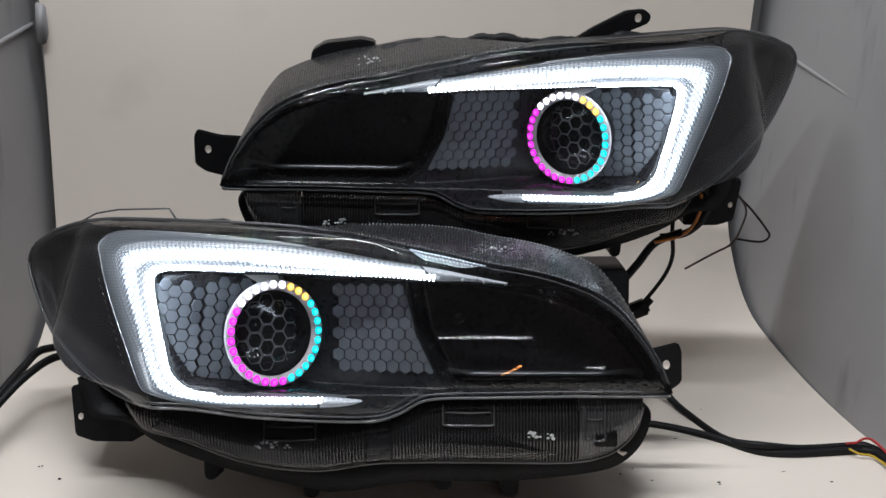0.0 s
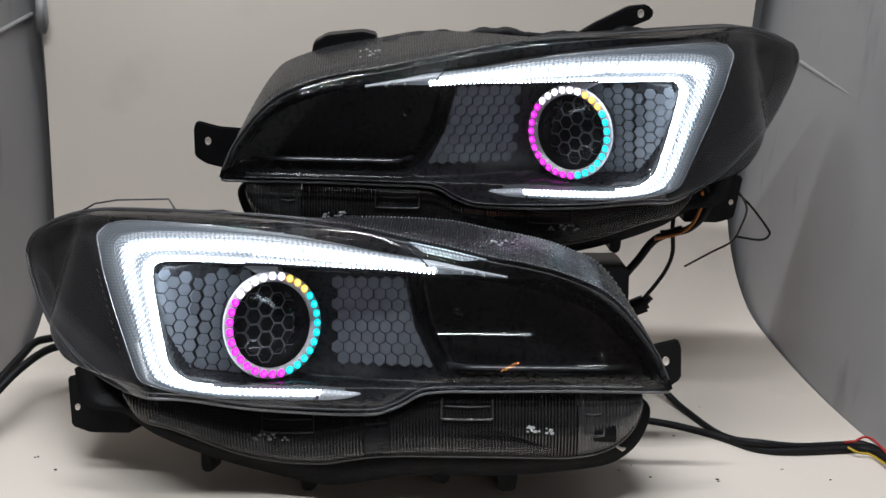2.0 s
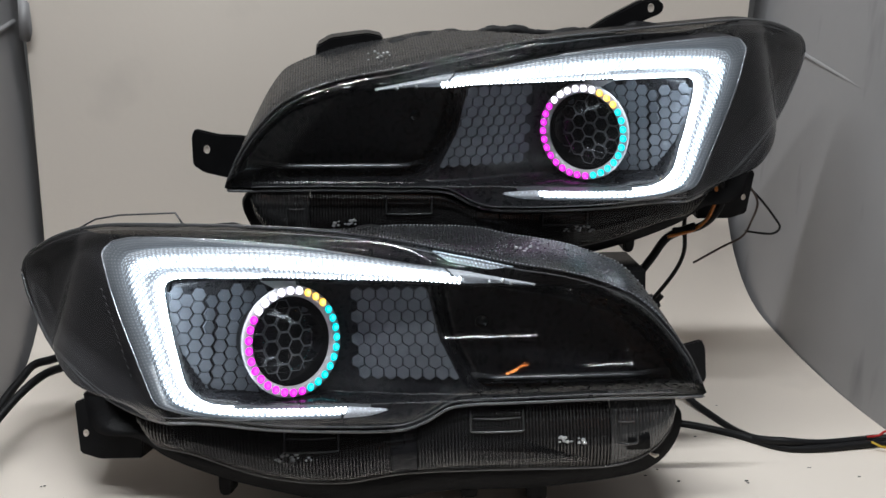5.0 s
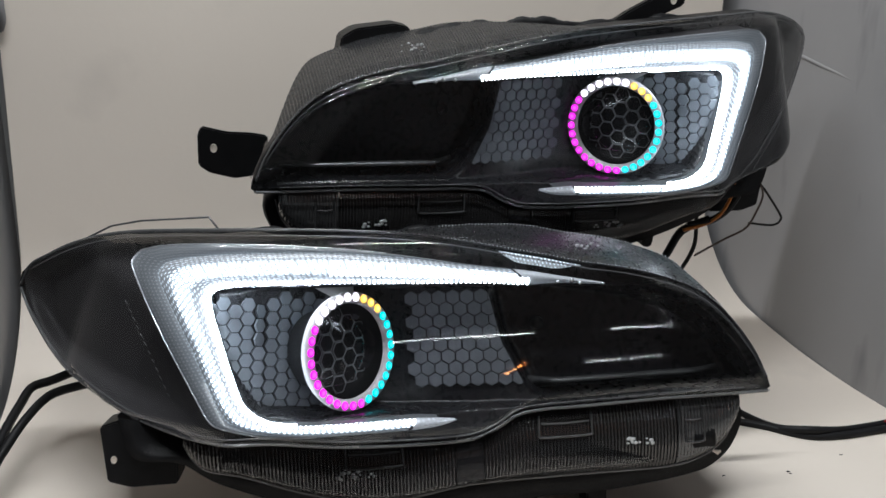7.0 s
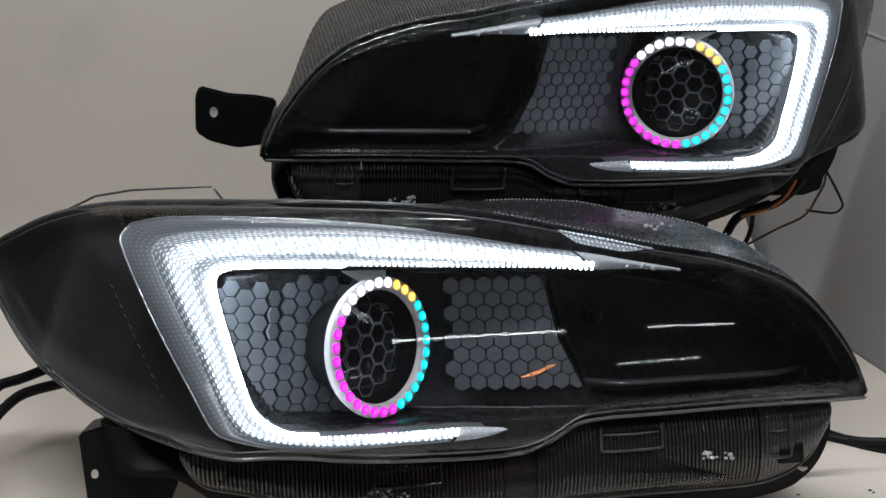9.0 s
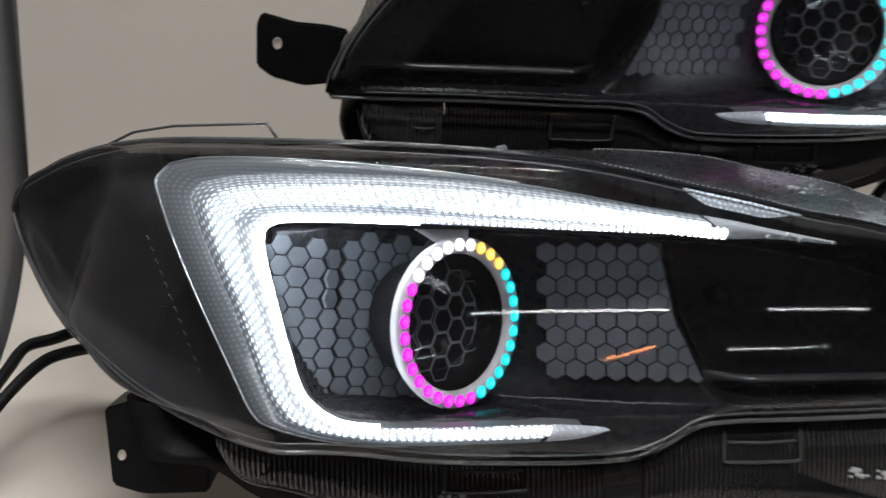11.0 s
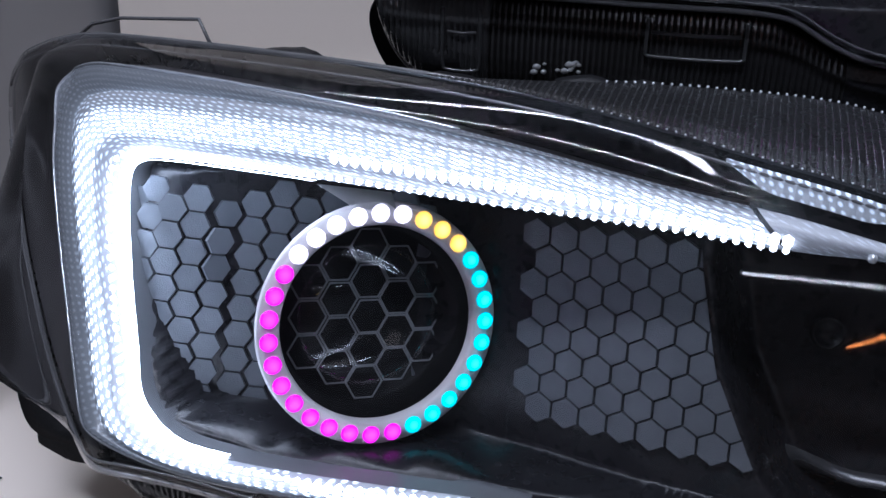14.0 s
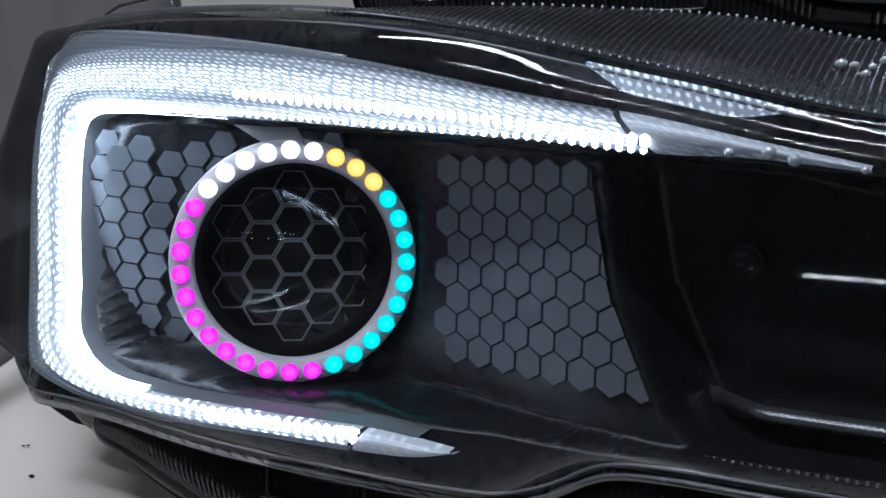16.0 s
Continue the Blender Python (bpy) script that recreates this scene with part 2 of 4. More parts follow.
def spline(pts, n):
    """n points along a smooth line through pts, evenly by length."""
    p = np.array(pts, float)
    q = []
    for i in range(len(p) - 1):
        a, b, c, d = p[max(i - 1, 0)], p[i], p[i + 1], p[min(i + 2, len(p) - 1)]
        for t in np.linspace(0, 1, 12, endpoint=False):
            q.append(0.5 * (2 * b + (c - a) * t + (2 * a - 5 * b + 4 * c - d) * t * t + (3 * b - a - 3 * c + d) * t ** 3))
    q = np.array(q + [p[-1]])
    s = np.r_[0, np.cumsum(np.linalg.norm(np.diff(q, axis=0), axis=1))]
    return np.array([[np.interp(x, s, q[:, k]) for k in range(q.shape[1])] for x in np.linspace(0, s[-1], n)])


def grid_mesh(rows, closed=False):
    """A bmesh from rows of points."""
    bm = bmesh.new()
    vs = [[bm.verts.new(p) for p in r] for r in rows]
    for i in range(len(vs) - 1):
        k = len(vs[i])
        for j in range(k if closed else k - 1):
            bm.faces.new((vs[i][j], vs[i][(j + 1) % k], vs[i + 1][(j + 1) % k], vs[i + 1][j]))
    return bm


def grid_uv(rows, uvs):
    """Rows of points with two maps: metres along and across, and the share across."""
    bm = grid_mesh(rows)
    lay, share = bm.loops.layers.uv.new("metres"), bm.loops.layers.uv.new("share")
    k = len(rows[0])
    bm.verts.index_update()
    for fc in bm.faces:
        for lp in fc.loops:
            i, j = divmod(lp.vert.index, k)
            lp[lay].uv, lp[share].uv = uvs[i][j][:2], (0.5, uvs[i][j][2])
    return bm


def tube(pts, r, n=8, cap=True):
    """A round cord along points."""
    p = [Vector(q) for q in pts]
    rows = []
    side = None
    for i, q in enumerate(p):
        d = (p[min(i + 1, len(p) - 1)] - p[max(i - 1, 0)]).normalized()
        ref = Vector((0, 0, 1)) if abs(d.z) < 0.9 else Vector((1, 0, 0))
        side = (side - d * side.dot(d)).normalized() if side else d.cross(ref).normalized()
        up = d.cross(side)
        rr = r[i] if hasattr(r, "__len__") else r
        rows.append([q + side * math.cos(a) * rr + up * math.sin(a) * rr for a in np.linspace(0, 2 * math.pi, n, endpoint=False)])
    bm = grid_mesh(rows, True)
    if cap:
        bm.verts.ensure_lookup_table()
        bm.faces.new(bm.verts[:n])
        bm.faces.new(bm.verts[-n:])
    return bm


def slab(outline, depth, bevel=0.0015):
    """An upright plate: outline in x, z; depth along y, edges rounded."""
    bm = bmesh.new()
    f = bm.faces.new([bm.verts.new((x, 0, z)) for x, z in outline])
    ext = bmesh.ops.extrude_face_region(bm, geom=[f])
    bmesh.ops.translate(bm, verts=[v for v in ext["geom"] if isinstance(v, bmesh.types.BMVert)], vec=(0, depth, 0))
    if bevel:
        bmesh.ops.bevel(bm, geom=bm.edges[:], offset=bevel, segments=2, affect="EDGES")
    return bm


def block(x0, x1, y0, y1, z0, z1, bevel=0.003):
    bm = bmesh.new()
    bmesh.ops.create_cube(bm, size=1)
    bmesh.ops.transform(bm, verts=bm.verts, matrix=Matrix.Translation(((x0 + x1) / 2, (y0 + y1) / 2, (z0 + z1) / 2)) @ Matrix.Diagonal((x1 - x0, y1 - y0, z1 - z0, 1)))
    if bevel:
        bmesh.ops.bevel(bm, geom=bm.edges[:], offset=bevel, segments=2, affect="EDGES")
    return bm


# ---- the photo box ----
BACK_L, BACK_R = Vector((-0.441, 1.206)), Vector((0.410, 1.462))
FRONT_L, FRONT_R = Vector((-0.462, 0.70)), Vector((0.530, 0.70))


BEND = 0.12


def rise(d):
    """Height of the sheet at d in front of the back line: a slow sag, then a tight bend."""
    base = 0.40 * max(0.0, 0.5 - d) ** 2
    if d < BEND:
        base += BEND - math.sqrt(max(0.0, BEND ** 2 - (BEND - d) ** 2))
    return base


def sheet_z(x, y):
    q = (x - BACK_L.x) / (BACK_R.x - BACK_L.x)
    return rise(BACK_L.y + (BACK_R.y - BACK_L.y) * q - y)


def sheet_rows(z_top=0.95):
    """Cream sheet: flat in front, swept up in a round into the back wall."""
    rows = []
    for i in range(41):
        q = i / 40
        a, b = BACK_L.lerp(BACK_R, q), FRONT_L.lerp(FRONT_R, q)
        to = (b - a)
        length = to.length
        d = to / length
        line = []
        for s in list(np.linspace(length, BEND, 26)) + [BEND * (1 - math.sin(t)) for t in np.linspace(0, math.pi / 2, 12)[1:]]:
            line.append((a.x + d.x * s, a.y + d.y * s, rise(s)))
        z0 = line[-1][2]
        for z in np.linspace(z0, z_top, 6)[1:]:
            line.append((a.x + 0.10 * (z - z0) * q, a.y + 0.004 * math.sin(9 * q + 6 * z), z))
        rows.append(line)
    return rows


bm = grid_mesh(sheet_rows())
tagged(part("backdrop", bm, PAPER), "cream white paper sheet curving up into the back wall", "backdrop sheet", kind="structure")


def side_wall(name, a, b, lean, out, label):
    """Board along the plan line a to b, leaning outward by lean per metre of height."""
    n = Vector((b.y - a.y, a.x - b.x)).normalized() * out
    rows = []
    for q in np.linspace(0, 1, 15):
        p = a.lerp(b, q)
        rows.append([(p.x + n.x * (lean * z + o), p.y + n.y * (lean * z + o), z) for z, o in ((-0.01, 0.0), (0.3, 0.0), (0.95, 0.0), (0.95, 0.012), (-0.01, 0.012))])
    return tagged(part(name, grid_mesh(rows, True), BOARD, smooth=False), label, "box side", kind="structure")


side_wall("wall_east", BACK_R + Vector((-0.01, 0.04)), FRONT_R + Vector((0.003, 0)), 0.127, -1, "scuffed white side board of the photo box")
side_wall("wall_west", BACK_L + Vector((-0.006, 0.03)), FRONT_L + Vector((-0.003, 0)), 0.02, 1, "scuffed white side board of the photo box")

for nm, a, b, lab in (("trim_1", (0.4295, 1.42, 0.4135), (0.5285, 0.75, 0.2105), "pale folded seam across the side board"), ("trim_2", (-0.4405, 1.215, 0.452), (-0.459, 0.75, 0.31), "pale folded seam across the side board")):
    off = 0.036 if a[0] > 0 else -0.0145
    line = [Vector(a).lerp(Vector(b), q) + Vector((off, 0, 0)) for q in np.linspace(0, 1, 20)]
    tagged(part(nm, tube(line, 0.0028, 8), BOARD), lab, "seam", kind="structure")
clip = thing("box_clip", pose(-0.437, 1.196, 0.452, 0, 0, 17), "pale plastic clip holding the sheet edge", "clip")
part("plate", slab([(-0.006, -0.022), (0.004, -0.024), (0.008, -0.012), (0.007, 0.02), (-0.004, 0.024)], 0.006), BOARD, clip)

# table under the box, and the dim workshop behind the camera
bench = thing("bench", pose(0, 0.82, -0.9), "dull grey workbench under the photo box", "bench")
part("top", block(-0.9, 0.9, -0.92, 0.92, 0.84, 0.886, 0.006), ROOM, bench)
for x in (-0.82, 0.82):
    for y in (-0.84, 0.84):
        part("leg", block(x - 0.03, x + 0.03, y - 0.03, y + 0.03, 0, 0.84, 0.004), ROOM, bench)
for nm, box in (("wall_1", (-4.5, 5.5, 2.6, 2.75, -0.9, 1.8)), ("wall_2", (-4.5, 5.5, -6.15, -6.0, -0.9, 1.8)), ("wall_3", (-4.65, -4.5, -6.0, 2.6, -0.9, 1.8)), ("wall_4", (5.5, 5.65, -6.0, 2.6, -0.9, 1.8))):
    tagged(part(nm, block(*box, 0), ROOM, smooth=False), "dull painted wall of the dim workshop", "wall", kind="structure")
tagged(part("ceiling", block(-4.65, 5.65, -6.15, 2.75, 1.8, 1.95, 0), ROOM, smooth=False), "dull workshop ceiling", "ceiling", kind="structure")
tagged(part("floor", block(-4.65, 5.65, -6.15, 2.75, -1.05, -0.9, 0), ROOM, smooth=False), "dull workshop floor", "floor", kind="structure")
# a fitting for every tube, the two added over the box included
for x, y, z, turn, watts, *rest in TUBES:
    fitting = thing("ceiling_light", pose(x, y, 1.735), "long slim white ceiling tube light", "ceiling light", "ceiling tube lights")
    part("tray", block(-(rest[0] if rest else 1.5) / 2 - 0.03, (rest[0] if rest else 1.5) / 2 + 0.03, -0.05, 0.05, 0, 0.064, 0.008), RINGWHITE, fitting)


# ---- headlight ----
LEFT_END = -0.3975
TOP = [(-0.3975, 0.229), (-0.395, 0.237), (-0.387, 0.245), (-0.360, 0.2565), (-0.335, 0.2650), (-0.310, 0.2690), (-0.282, 0.2705), (-0.207, 0.268), (-0.134, 0.264), (-0.078, 0.259), (-0.033, 0.252), (0.008, 0.243), (0.041, 0.236), (0.070, 0.229), (0.108, 0.222), (0.137, 0.214), (0.166, 0.202), (0.181, 0.191), (0.192, 0.180), (0.206, 0.162), (0.217, 0.144), (0.225, 0.125), (0.228, 0.116)]
BOTTOM = [(-0.3975, 0.226), (-0.395, 0.217), (-0.381, 0.191), (-0.356, 0.159), (-0.322, 0.137), (-0.295, 0.1235), (-0.264, 0.1145), (-0.232, 0.1092), (-0.1832, 0.1065), (-0.128, 0.098), (-0.057, 0.092), (-0.022, 0.092), (-0.009, 0.096), (0.001, 0.102), (0.011, 0.107), (0.025, 0.111), (0.080, 0.112), (0.137, 0.113), (0.222, 0.113), (0.228, 0.116)]
TOP_S, BOT_S = spline(TOP, 260), spline(BOTTOM, 260)
DRL_OUT = [[(0.088, 0.2115), (0.055, 0.218), (0.026, 0.224), (-0.018, 0.231), (-0.077, 0.242), (-0.134, 0.250), (-0.200, 0.256), (-0.253, 0.258), (-0.278, 0.255)],
           [(-0.278, 0.255), (-0.285, 0.247), (-0.283, 0.237), (-0.272, 0.212), (-0.258, 0.183), (-0.238, 0.146), (-0.228, 0.128), (-0.222, 0.122)],
           [(-0.222, 0.122), (-0.189, 0.113), (-0.151, 0.108), (-0.105, 0.106), (-0.057, 0.105), (-0.036, 0.1095)]]
DRL_IN = [[(0.088, 0.2095), (0.055, 0.2125), (0.027, 0.213), (-0.008, 0.216), (-0.057, 0.218), (-0.117, 0.221), (-0.159, 0.223), (-0.196, 0.224), (-0.214, 0.2235)],
          [(-0.214, 0.2235), (-0.222, 0.219), (-0.222, 0.207), (-0.216, 0.183), (-0.208, 0.155), (-0.201, 0.136), (-0.191, 0.126)],
          [(-0.191, 0.126), (-0.178, 0.120), (-0.152, 0.117), (-0.105, 0.115), (-0.067, 0.114), (-0.038, 0.1105)]]
RING_C, RING_YAW = Vector((-0.116, 0.003, 0.167)), 40.0


def soft_min(a, b, k=0.006):
    return 0.5 * (a + b - math.sqrt((a - b) ** 2 + k * k))


def face(u, v):
    """Depth towards the viewer of the lamp's face at u across, v up; past the corner it turns back along the side."""
    s = min(max((-0.03 - u) / 0.25, 0), 1.7)
    t = (v - 0.11) / 0.125
    return soft_min(0.009 + 0.045 * (1 - t) * s - 0.044 * t * s * s, 0.2448 + 0.95 * u)


def guide_face(u, v):
    """Depth of the light guide, which stands proud of the bezel round the corner."""
    s = min(max((-0.03 - u) / 0.25, 0), 1.0)
    t = (v - 0.11) / 0.125
    return max(soft_min(0.009 + 0.034 * (1 - t) * s - 0.037 * t * s ** 5, 0.2448 + 0.95 * u), face(u, v))


def cover_depth(u, v):
    """The outer skin: smoothly bowed both ways, leaning back a little more than the parts behind it."""
    x = (-0.12 - u) / 0.16
    s = (x + math.sqrt(x * x + 0.05)) / 2
    t = (v - 0.11) / 0.125
    w = 0.009 - 0.034 * s * s * (0.3 + 0.7 * t) - 0.36 * max(s - 1, 0) ** 2
    return w + 0.012 + 0.022 * (1 - 0.85 * (v - 0.10) / 0.13) - max(0, u + 0.02) ** 2 / 2 - 0.436 * (v - 0.165) ** 2


def step(a, b, x):
    t = min(max((x - a) / (b - a), 0), 1)
    return t * t * (3 - 2 * t)


def lo_hi(u):
    return np.interp(u, BOT_S[:, 0], BOT_S[:, 1]), np.interp(u, TOP_S[:, 0], TOP_S[:, 1])


def hex_depth(u):
    """Depth of the hexagon panels behind the face: they fall away towards the projector."""
    if u < -0.116:
        return 0.006 - 0.034 * step(-0.225, -0.125, u) - 0.0035 * step(-0.1865, -0.1855, u)
    return -0.032 + 0.022 * step(-0.09, 0.03, u)


def side_recess(u, v):
    """How far the side panel lies behind the edge of the cover."""
    lo, hi = lo_hi(u)
    return 0.021 * step(-0.222, -0.262, u) * step(0, 0.022, v - lo) * step(0, 0.020, hi - v) * step(LEFT_END, LEFT_END + 0.03, u)


def in_window(u, v):
    """1 inside the opening of the light guide, 0 outside, with a soft edge."""
    left = np.interp(v, (0.12, 0.155, 0.183, 0.207, 0.222), (-0.188, -0.208, -0.216, -0.222, -0.221))
    top = np.interp(u, (-0.22, -0.117, 0.027, 0.09), (0.2235, 0.220, 0.2125, 0.208))
    low = np.interp(u, (-0.19, -0.152, -0.04), (0.126, 0.1185, 0.1135))
    return step(0, 0.003, u - left) * step(0, 0.003, top - v) * step(0, 0.003, v - low)


def bezel_depth(u, v):
    w = face(u, v) - 0.010 - side_recess(u, v)
    k = in_window(u, v)
    w += (guide_face(u, v) - 0.010 - w) * k
    slant = np.interp(v, (0.11, 0.126, 0.166, 0.203, 0.23), (0.045, 0.027, 0.008, 0.000, -0.004))
    cavity = face(u, v) - 0.022 - 0.035 * step(0, 0.012, u - slant) * step(0.113, 0.122, v) * step(0.0, 0.02, lo_hi(u)[1] - 0.006 - v)
    deep = hex_depth(u) - 0.0022 if u < slant + 0.001 else cavity
    return w + (min(deep, w) - w) * k


def headlight(m, pose_m, label):
    """One lamp; m is 1 or -1 for the two hands of the pair. Local x across, y away from the viewer, z up."""
    lamp = thing("headlight", pose_m, label, "headlight", "pair of headlights")

    def at(u, v, w):
        return (m * u, -w, v)

    ends = np.linspace(0, math.pi, 150)
    us = [LEFT_END + 0.0006 + (0.228 - LEFT_END - 0.0012) * (1 - math.cos(a)) / 2 for a in ends]

    # clear cover with its skirt
    rows = []
    for u in us:
        lo, hi = lo_hi(u)
        line = [at(u, hi - 0.002, face(u, hi) - 0.040)]
        for q in np.linspace(1, 0, 34):
            v = lo + (hi - lo) * q
            k = step(0, 0.016, v - lo) * step(0, 0.012, hi - v) * step(LEFT_END, LEFT_END + 0.03, u) * step(0.228, 0.212, u)
            low = face(u, v) + 0.001
            clear_of = guide_face(u, v) + 0.009 if u > -0.29 else low
            line.append(at(u, v, low + (max(cover_depth(u, v), low + 0.002, clear_of) - low) * k))
        line.append(at(u, lo + 0.002, face(u, lo) - 0.025))
        rows.append(line)
    cover = part("cover_lens", grid_mesh(rows), COVER, lamp, "clear glossy plastic cover lens")
    cover.visible_shadow = False

    # bezel with the sunk window and cavity
    rows = []
    for u in np.linspace(LEFT_END + 0.004, 0.225, 230):
        lo, hi = lo_hi(u)
        rows.append([at(u, v, bezel_depth(u, v)) for v in np.linspace(lo + 0.001, hi - 0.001, 90)])
    part("bezel", grid_mesh(rows), GLOSS, lamp, "gloss black inner bezel")

    # satin side panel round the outer corner
    rows = []
    for u in np.linspace(LEFT_END + 0.004, -0.215, 60):
        lo, hi = lo_hi(u)
        edge = np.interp(u, (-0.29, -0.285, -0.272, -0.258, -0.238, -0.222, -0.2), (hi, 0.236, 0.207, 0.178, 0.141, 0.118, 0.112))
        rows.append([at(u, lo + 0.001 + (max(min(edge, hi - 0.001), lo + 0.0015) - lo - 0.001) * q, face(u, lo + (edge - lo) * q) - 0.004 - side_recess(u, lo + (edge - lo) * q)) for q in np.linspace(0, 1, 24)])
    part("side_panel", grid_mesh(rows), SATIN, lamp, "satin charcoal side panel")

    # seam line round the cover
    for nm, line, turn_in in (("top_edge", TOP_S, -1), ("bottom_edge", BOT_S, 1)):
        pts = [at(u, v, face(u, v) - 0.001) for u, v in spline(line[::8], 160)]
        edge = part(nm, tube(pts, 0.0013, 6), CHROME, lamp, "thick clear edge of the cover lens")
        pts = [at(u, v + turn_in * 0.0048, face(u, v) + 0.0015) for u, v in spline(line[::8], 160)[5:-5]]
        part("inner_bead", tube(pts, 0.0006, 6), CHROME, edge, "fine moulded bead inside the edge")

    # housing behind the cover
    rows = []
    loop = [(u, v) for u, v in TOP_S[::4]] + [(u, v) for u, v in BOT_S[::-4]]
    cu, cv = -0.08, 0.17
    for back, shrink, drop in ((0.004, 1.006, 0), (0.030, 0.996, 0), (0.070, 0.91, 0.3), (0.120, 0.75, 0.7), (0.150, 0.5, 1.0)):
        row = []
        for u, v in loop:
            w = face(u, v) * (1 - drop) + -0.03 * drop - back
            row.append(at(cu + (u - cu) * shrink, cv + (v - cv) * shrink, w))
        rows.append(row)
    bm = grid_mesh(rows, True)
    bm.verts.ensure_lookup_table()
    bm.faces.new(bm.verts[-len(loop):])
    part("housing", bm, BLACK, lamp, "matt black plastic rear housing")

    # light guide: flank, core and the clear, faintly glowing tips
    outs = np.vstack([spline(p, n)[(1 if k else 0):] for k, (p, n) in enumerate(zip(DRL_OUT, (150, 70, 80)))])
    ins = np.vstack([spline(p, n)[(1 if k else 0):] for k, (p, n) in enumerate(zip(DRL_IN, (150, 70, 80)))])
    mids = (outs + ins) / 2
    along = np.r_[0, np.cumsum(np.linalg.norm(np.diff(mids, axis=0), axis=1))]
    flank, core, tip_a, tip_b, uv_f, uv_c, uv_a, uv_b, skirt = [], [], [], [], [], [], [], [], []
    for i, ((a, b), (c, d)) in enumerate(zip(outs, ins)):
        f = np.interp(i, (0, 25, 90, 150, 185, 215, 240, 299), (0.04, 0.05, 0.13, 0.34, 0.47, 0.42, 0.22, 0.12))
        wide = math.hypot(a - c, b - d)

        def across(q, lift):
            u, v = a + (c - a) * q, b + (d - b) * q
            return at(u, v, guide_face(u, v) + lift)
        lit = c < 0.027 and i < 150 or 150 <= i <= 218 or i > 218 and c < -0.070
        if lit:
            core.append([across(q, 0.006 * math.sin(math.pi * min(max((q - f) / (1 - f), 0), 1)) ** 0.5 + 0.001) for q in np.linspace(f, 1, 9)])
            flank.append([across(q, 0.001 + 0.002 * math.sin(math.pi * q / f)) for q in np.linspace(0, f, 7)])
            uv_c.append([(along[i], q * wide * (1 - f), q) for q in np.linspace(0, 1, 9)])
            uv_f.append([(along[i], q * wide * f, q) for q in np.linspace(0, 1, 7)])
            skirt.append([at(a, b, guide_face(a, b) + 0.001 + (face(a, b) - 0.012 - side_recess(a, b) - guide_face(a, b)) * q) for q in np.linspace(0, 1, 4)])
        else:
            tgt = tip_a if i < 150 else tip_b
            tgt.append([across(q, 0.006 * math.sin(math.pi * q) ** 0.5 + 0.0005) for q in np.linspace(0, 1, 7)])
            (uv_a if i < 150 else uv_b).append([(along[i], q * wide, q) for q in np.linspace(0, 1, 7)])
    drl = part("light_guide", grid_uv(core, uv_c), CORE, lamp, "lit white claw-shaped daytime light guide")
    part("guide_flank", grid_uv(flank, uv_f), FLANK, drl, "frosted bluish glowing flank")
    part("guide_skirt", grid_mesh(skirt), SATIN, drl, "dark outer edge of the guide")
    part("guide_rim", tube([r[0] for r in flank[40:-30]], 0.0008, 6), RIM, drl, "thin bright rim of the flank")
    part("upper_tip", grid_uv(tip_a, uv_a), TIP, drl, "clear prism tip, its sparkle put in as faint glow")
    part("lower_tip", grid_uv(tip_b, uv_b), TIP, drl, "clear prism tip, its sparkle put in as faint glow")
    # moulded studs at the end of the upper tip
    for u, v, r in ((0.050, 0.2140, 0.0016), (0.061, 0.2145, 0.0022), (0.068, 0.2125, 0.0020), (0.0865, 0.2105, 0.0013)):
        bm = bmesh.new()
        bmesh.ops.create_icosphere(bm, subdivisions=2, radius=r, matrix=Matrix.Translation(at(u, v, guide_face(u, v) + 0.006)))
        part("tip_stud", bm, STUD, drl, "small bright moulded stud")
    # prism patch above the guide, under the ribbed strip; guide light on it is put in as emission
    rows, uvs = [], []
    for k, u in enumerate(np.linspace(0.004, 0.070, 34)):
        hi = lo_hi(u)[1]
        lo2 = np.interp(u, outs[:150][::-1, 0], outs[:150][::-1, 1]) + 0.004
        hi2 = hi - 0.003
        lo2 = max(lo2, hi2 - 0.0065 * step(0.0, 0.02, u) * step(0.072, 0.045, u) - 0.0006)
        rows.append([at(u, lo2 + (hi2 - lo2) * q, face(u, hi2) + 0.0015 + 0.0006 * (k % 2)) for q in np.linspace(0, 1, 5)])
        uvs.append([(k * 0.002, 0.005 * q, q) for q in np.linspace(0, 1, 5)])
    if m > 0:
        part("upper_prism", grid_uv(rows, uvs), PRISM, drl, "pale lit prism patch", smooth=False)
    # rows of prism dots along the inner edge
    bm = bmesh.new()
    for frac, count, rad, long in ((0.06, 138, 0.0012, 1.0), (0.30, 136, 0.0018, 1.35)):
        for u, v in spline(list((ins + (outs - ins) * frac)[16:290:6]), count):
            if u > 0.026 and v > 0.2 or u > -0.07 and v < 0.13:
                continue
            if frac > 0.1 and u < -0.13:
                continue
            bmesh.ops.create_icosphere(bm, subdivisions=1, radius=rad, matrix=Matrix.Translation(at(u, v, guide_face(u, v) + 0.0062)) @ Matrix.Diagonal((1, 1, long, 1)))
    tagged(part("prism_dots", bm, DOT, drl, "rows of tiny bright prism dots"), kind="stuff")
    # wall from the guide's inner edge down to the hexagon bowl
    rows = []
    for k in range(30, 292, 2):
        u, v = ins[k]
        a, b = ins[min(k + 3, 297)] - ins[k - 3]
        n = Vector((-b, a)).normalized() * 0.0015
        top_w = guide_face(u, v) + 0.001
        base_w = min(bezel_depth(u + 2 * n.x, v + 2 * n.y), top_w - 0.006) - 0.002
        rows.append([at(u + n.x * q, v + n.y * q, top_w + (base_w - top_w) * q) for q in np.linspace(0, 1, 5)])
    lip = []
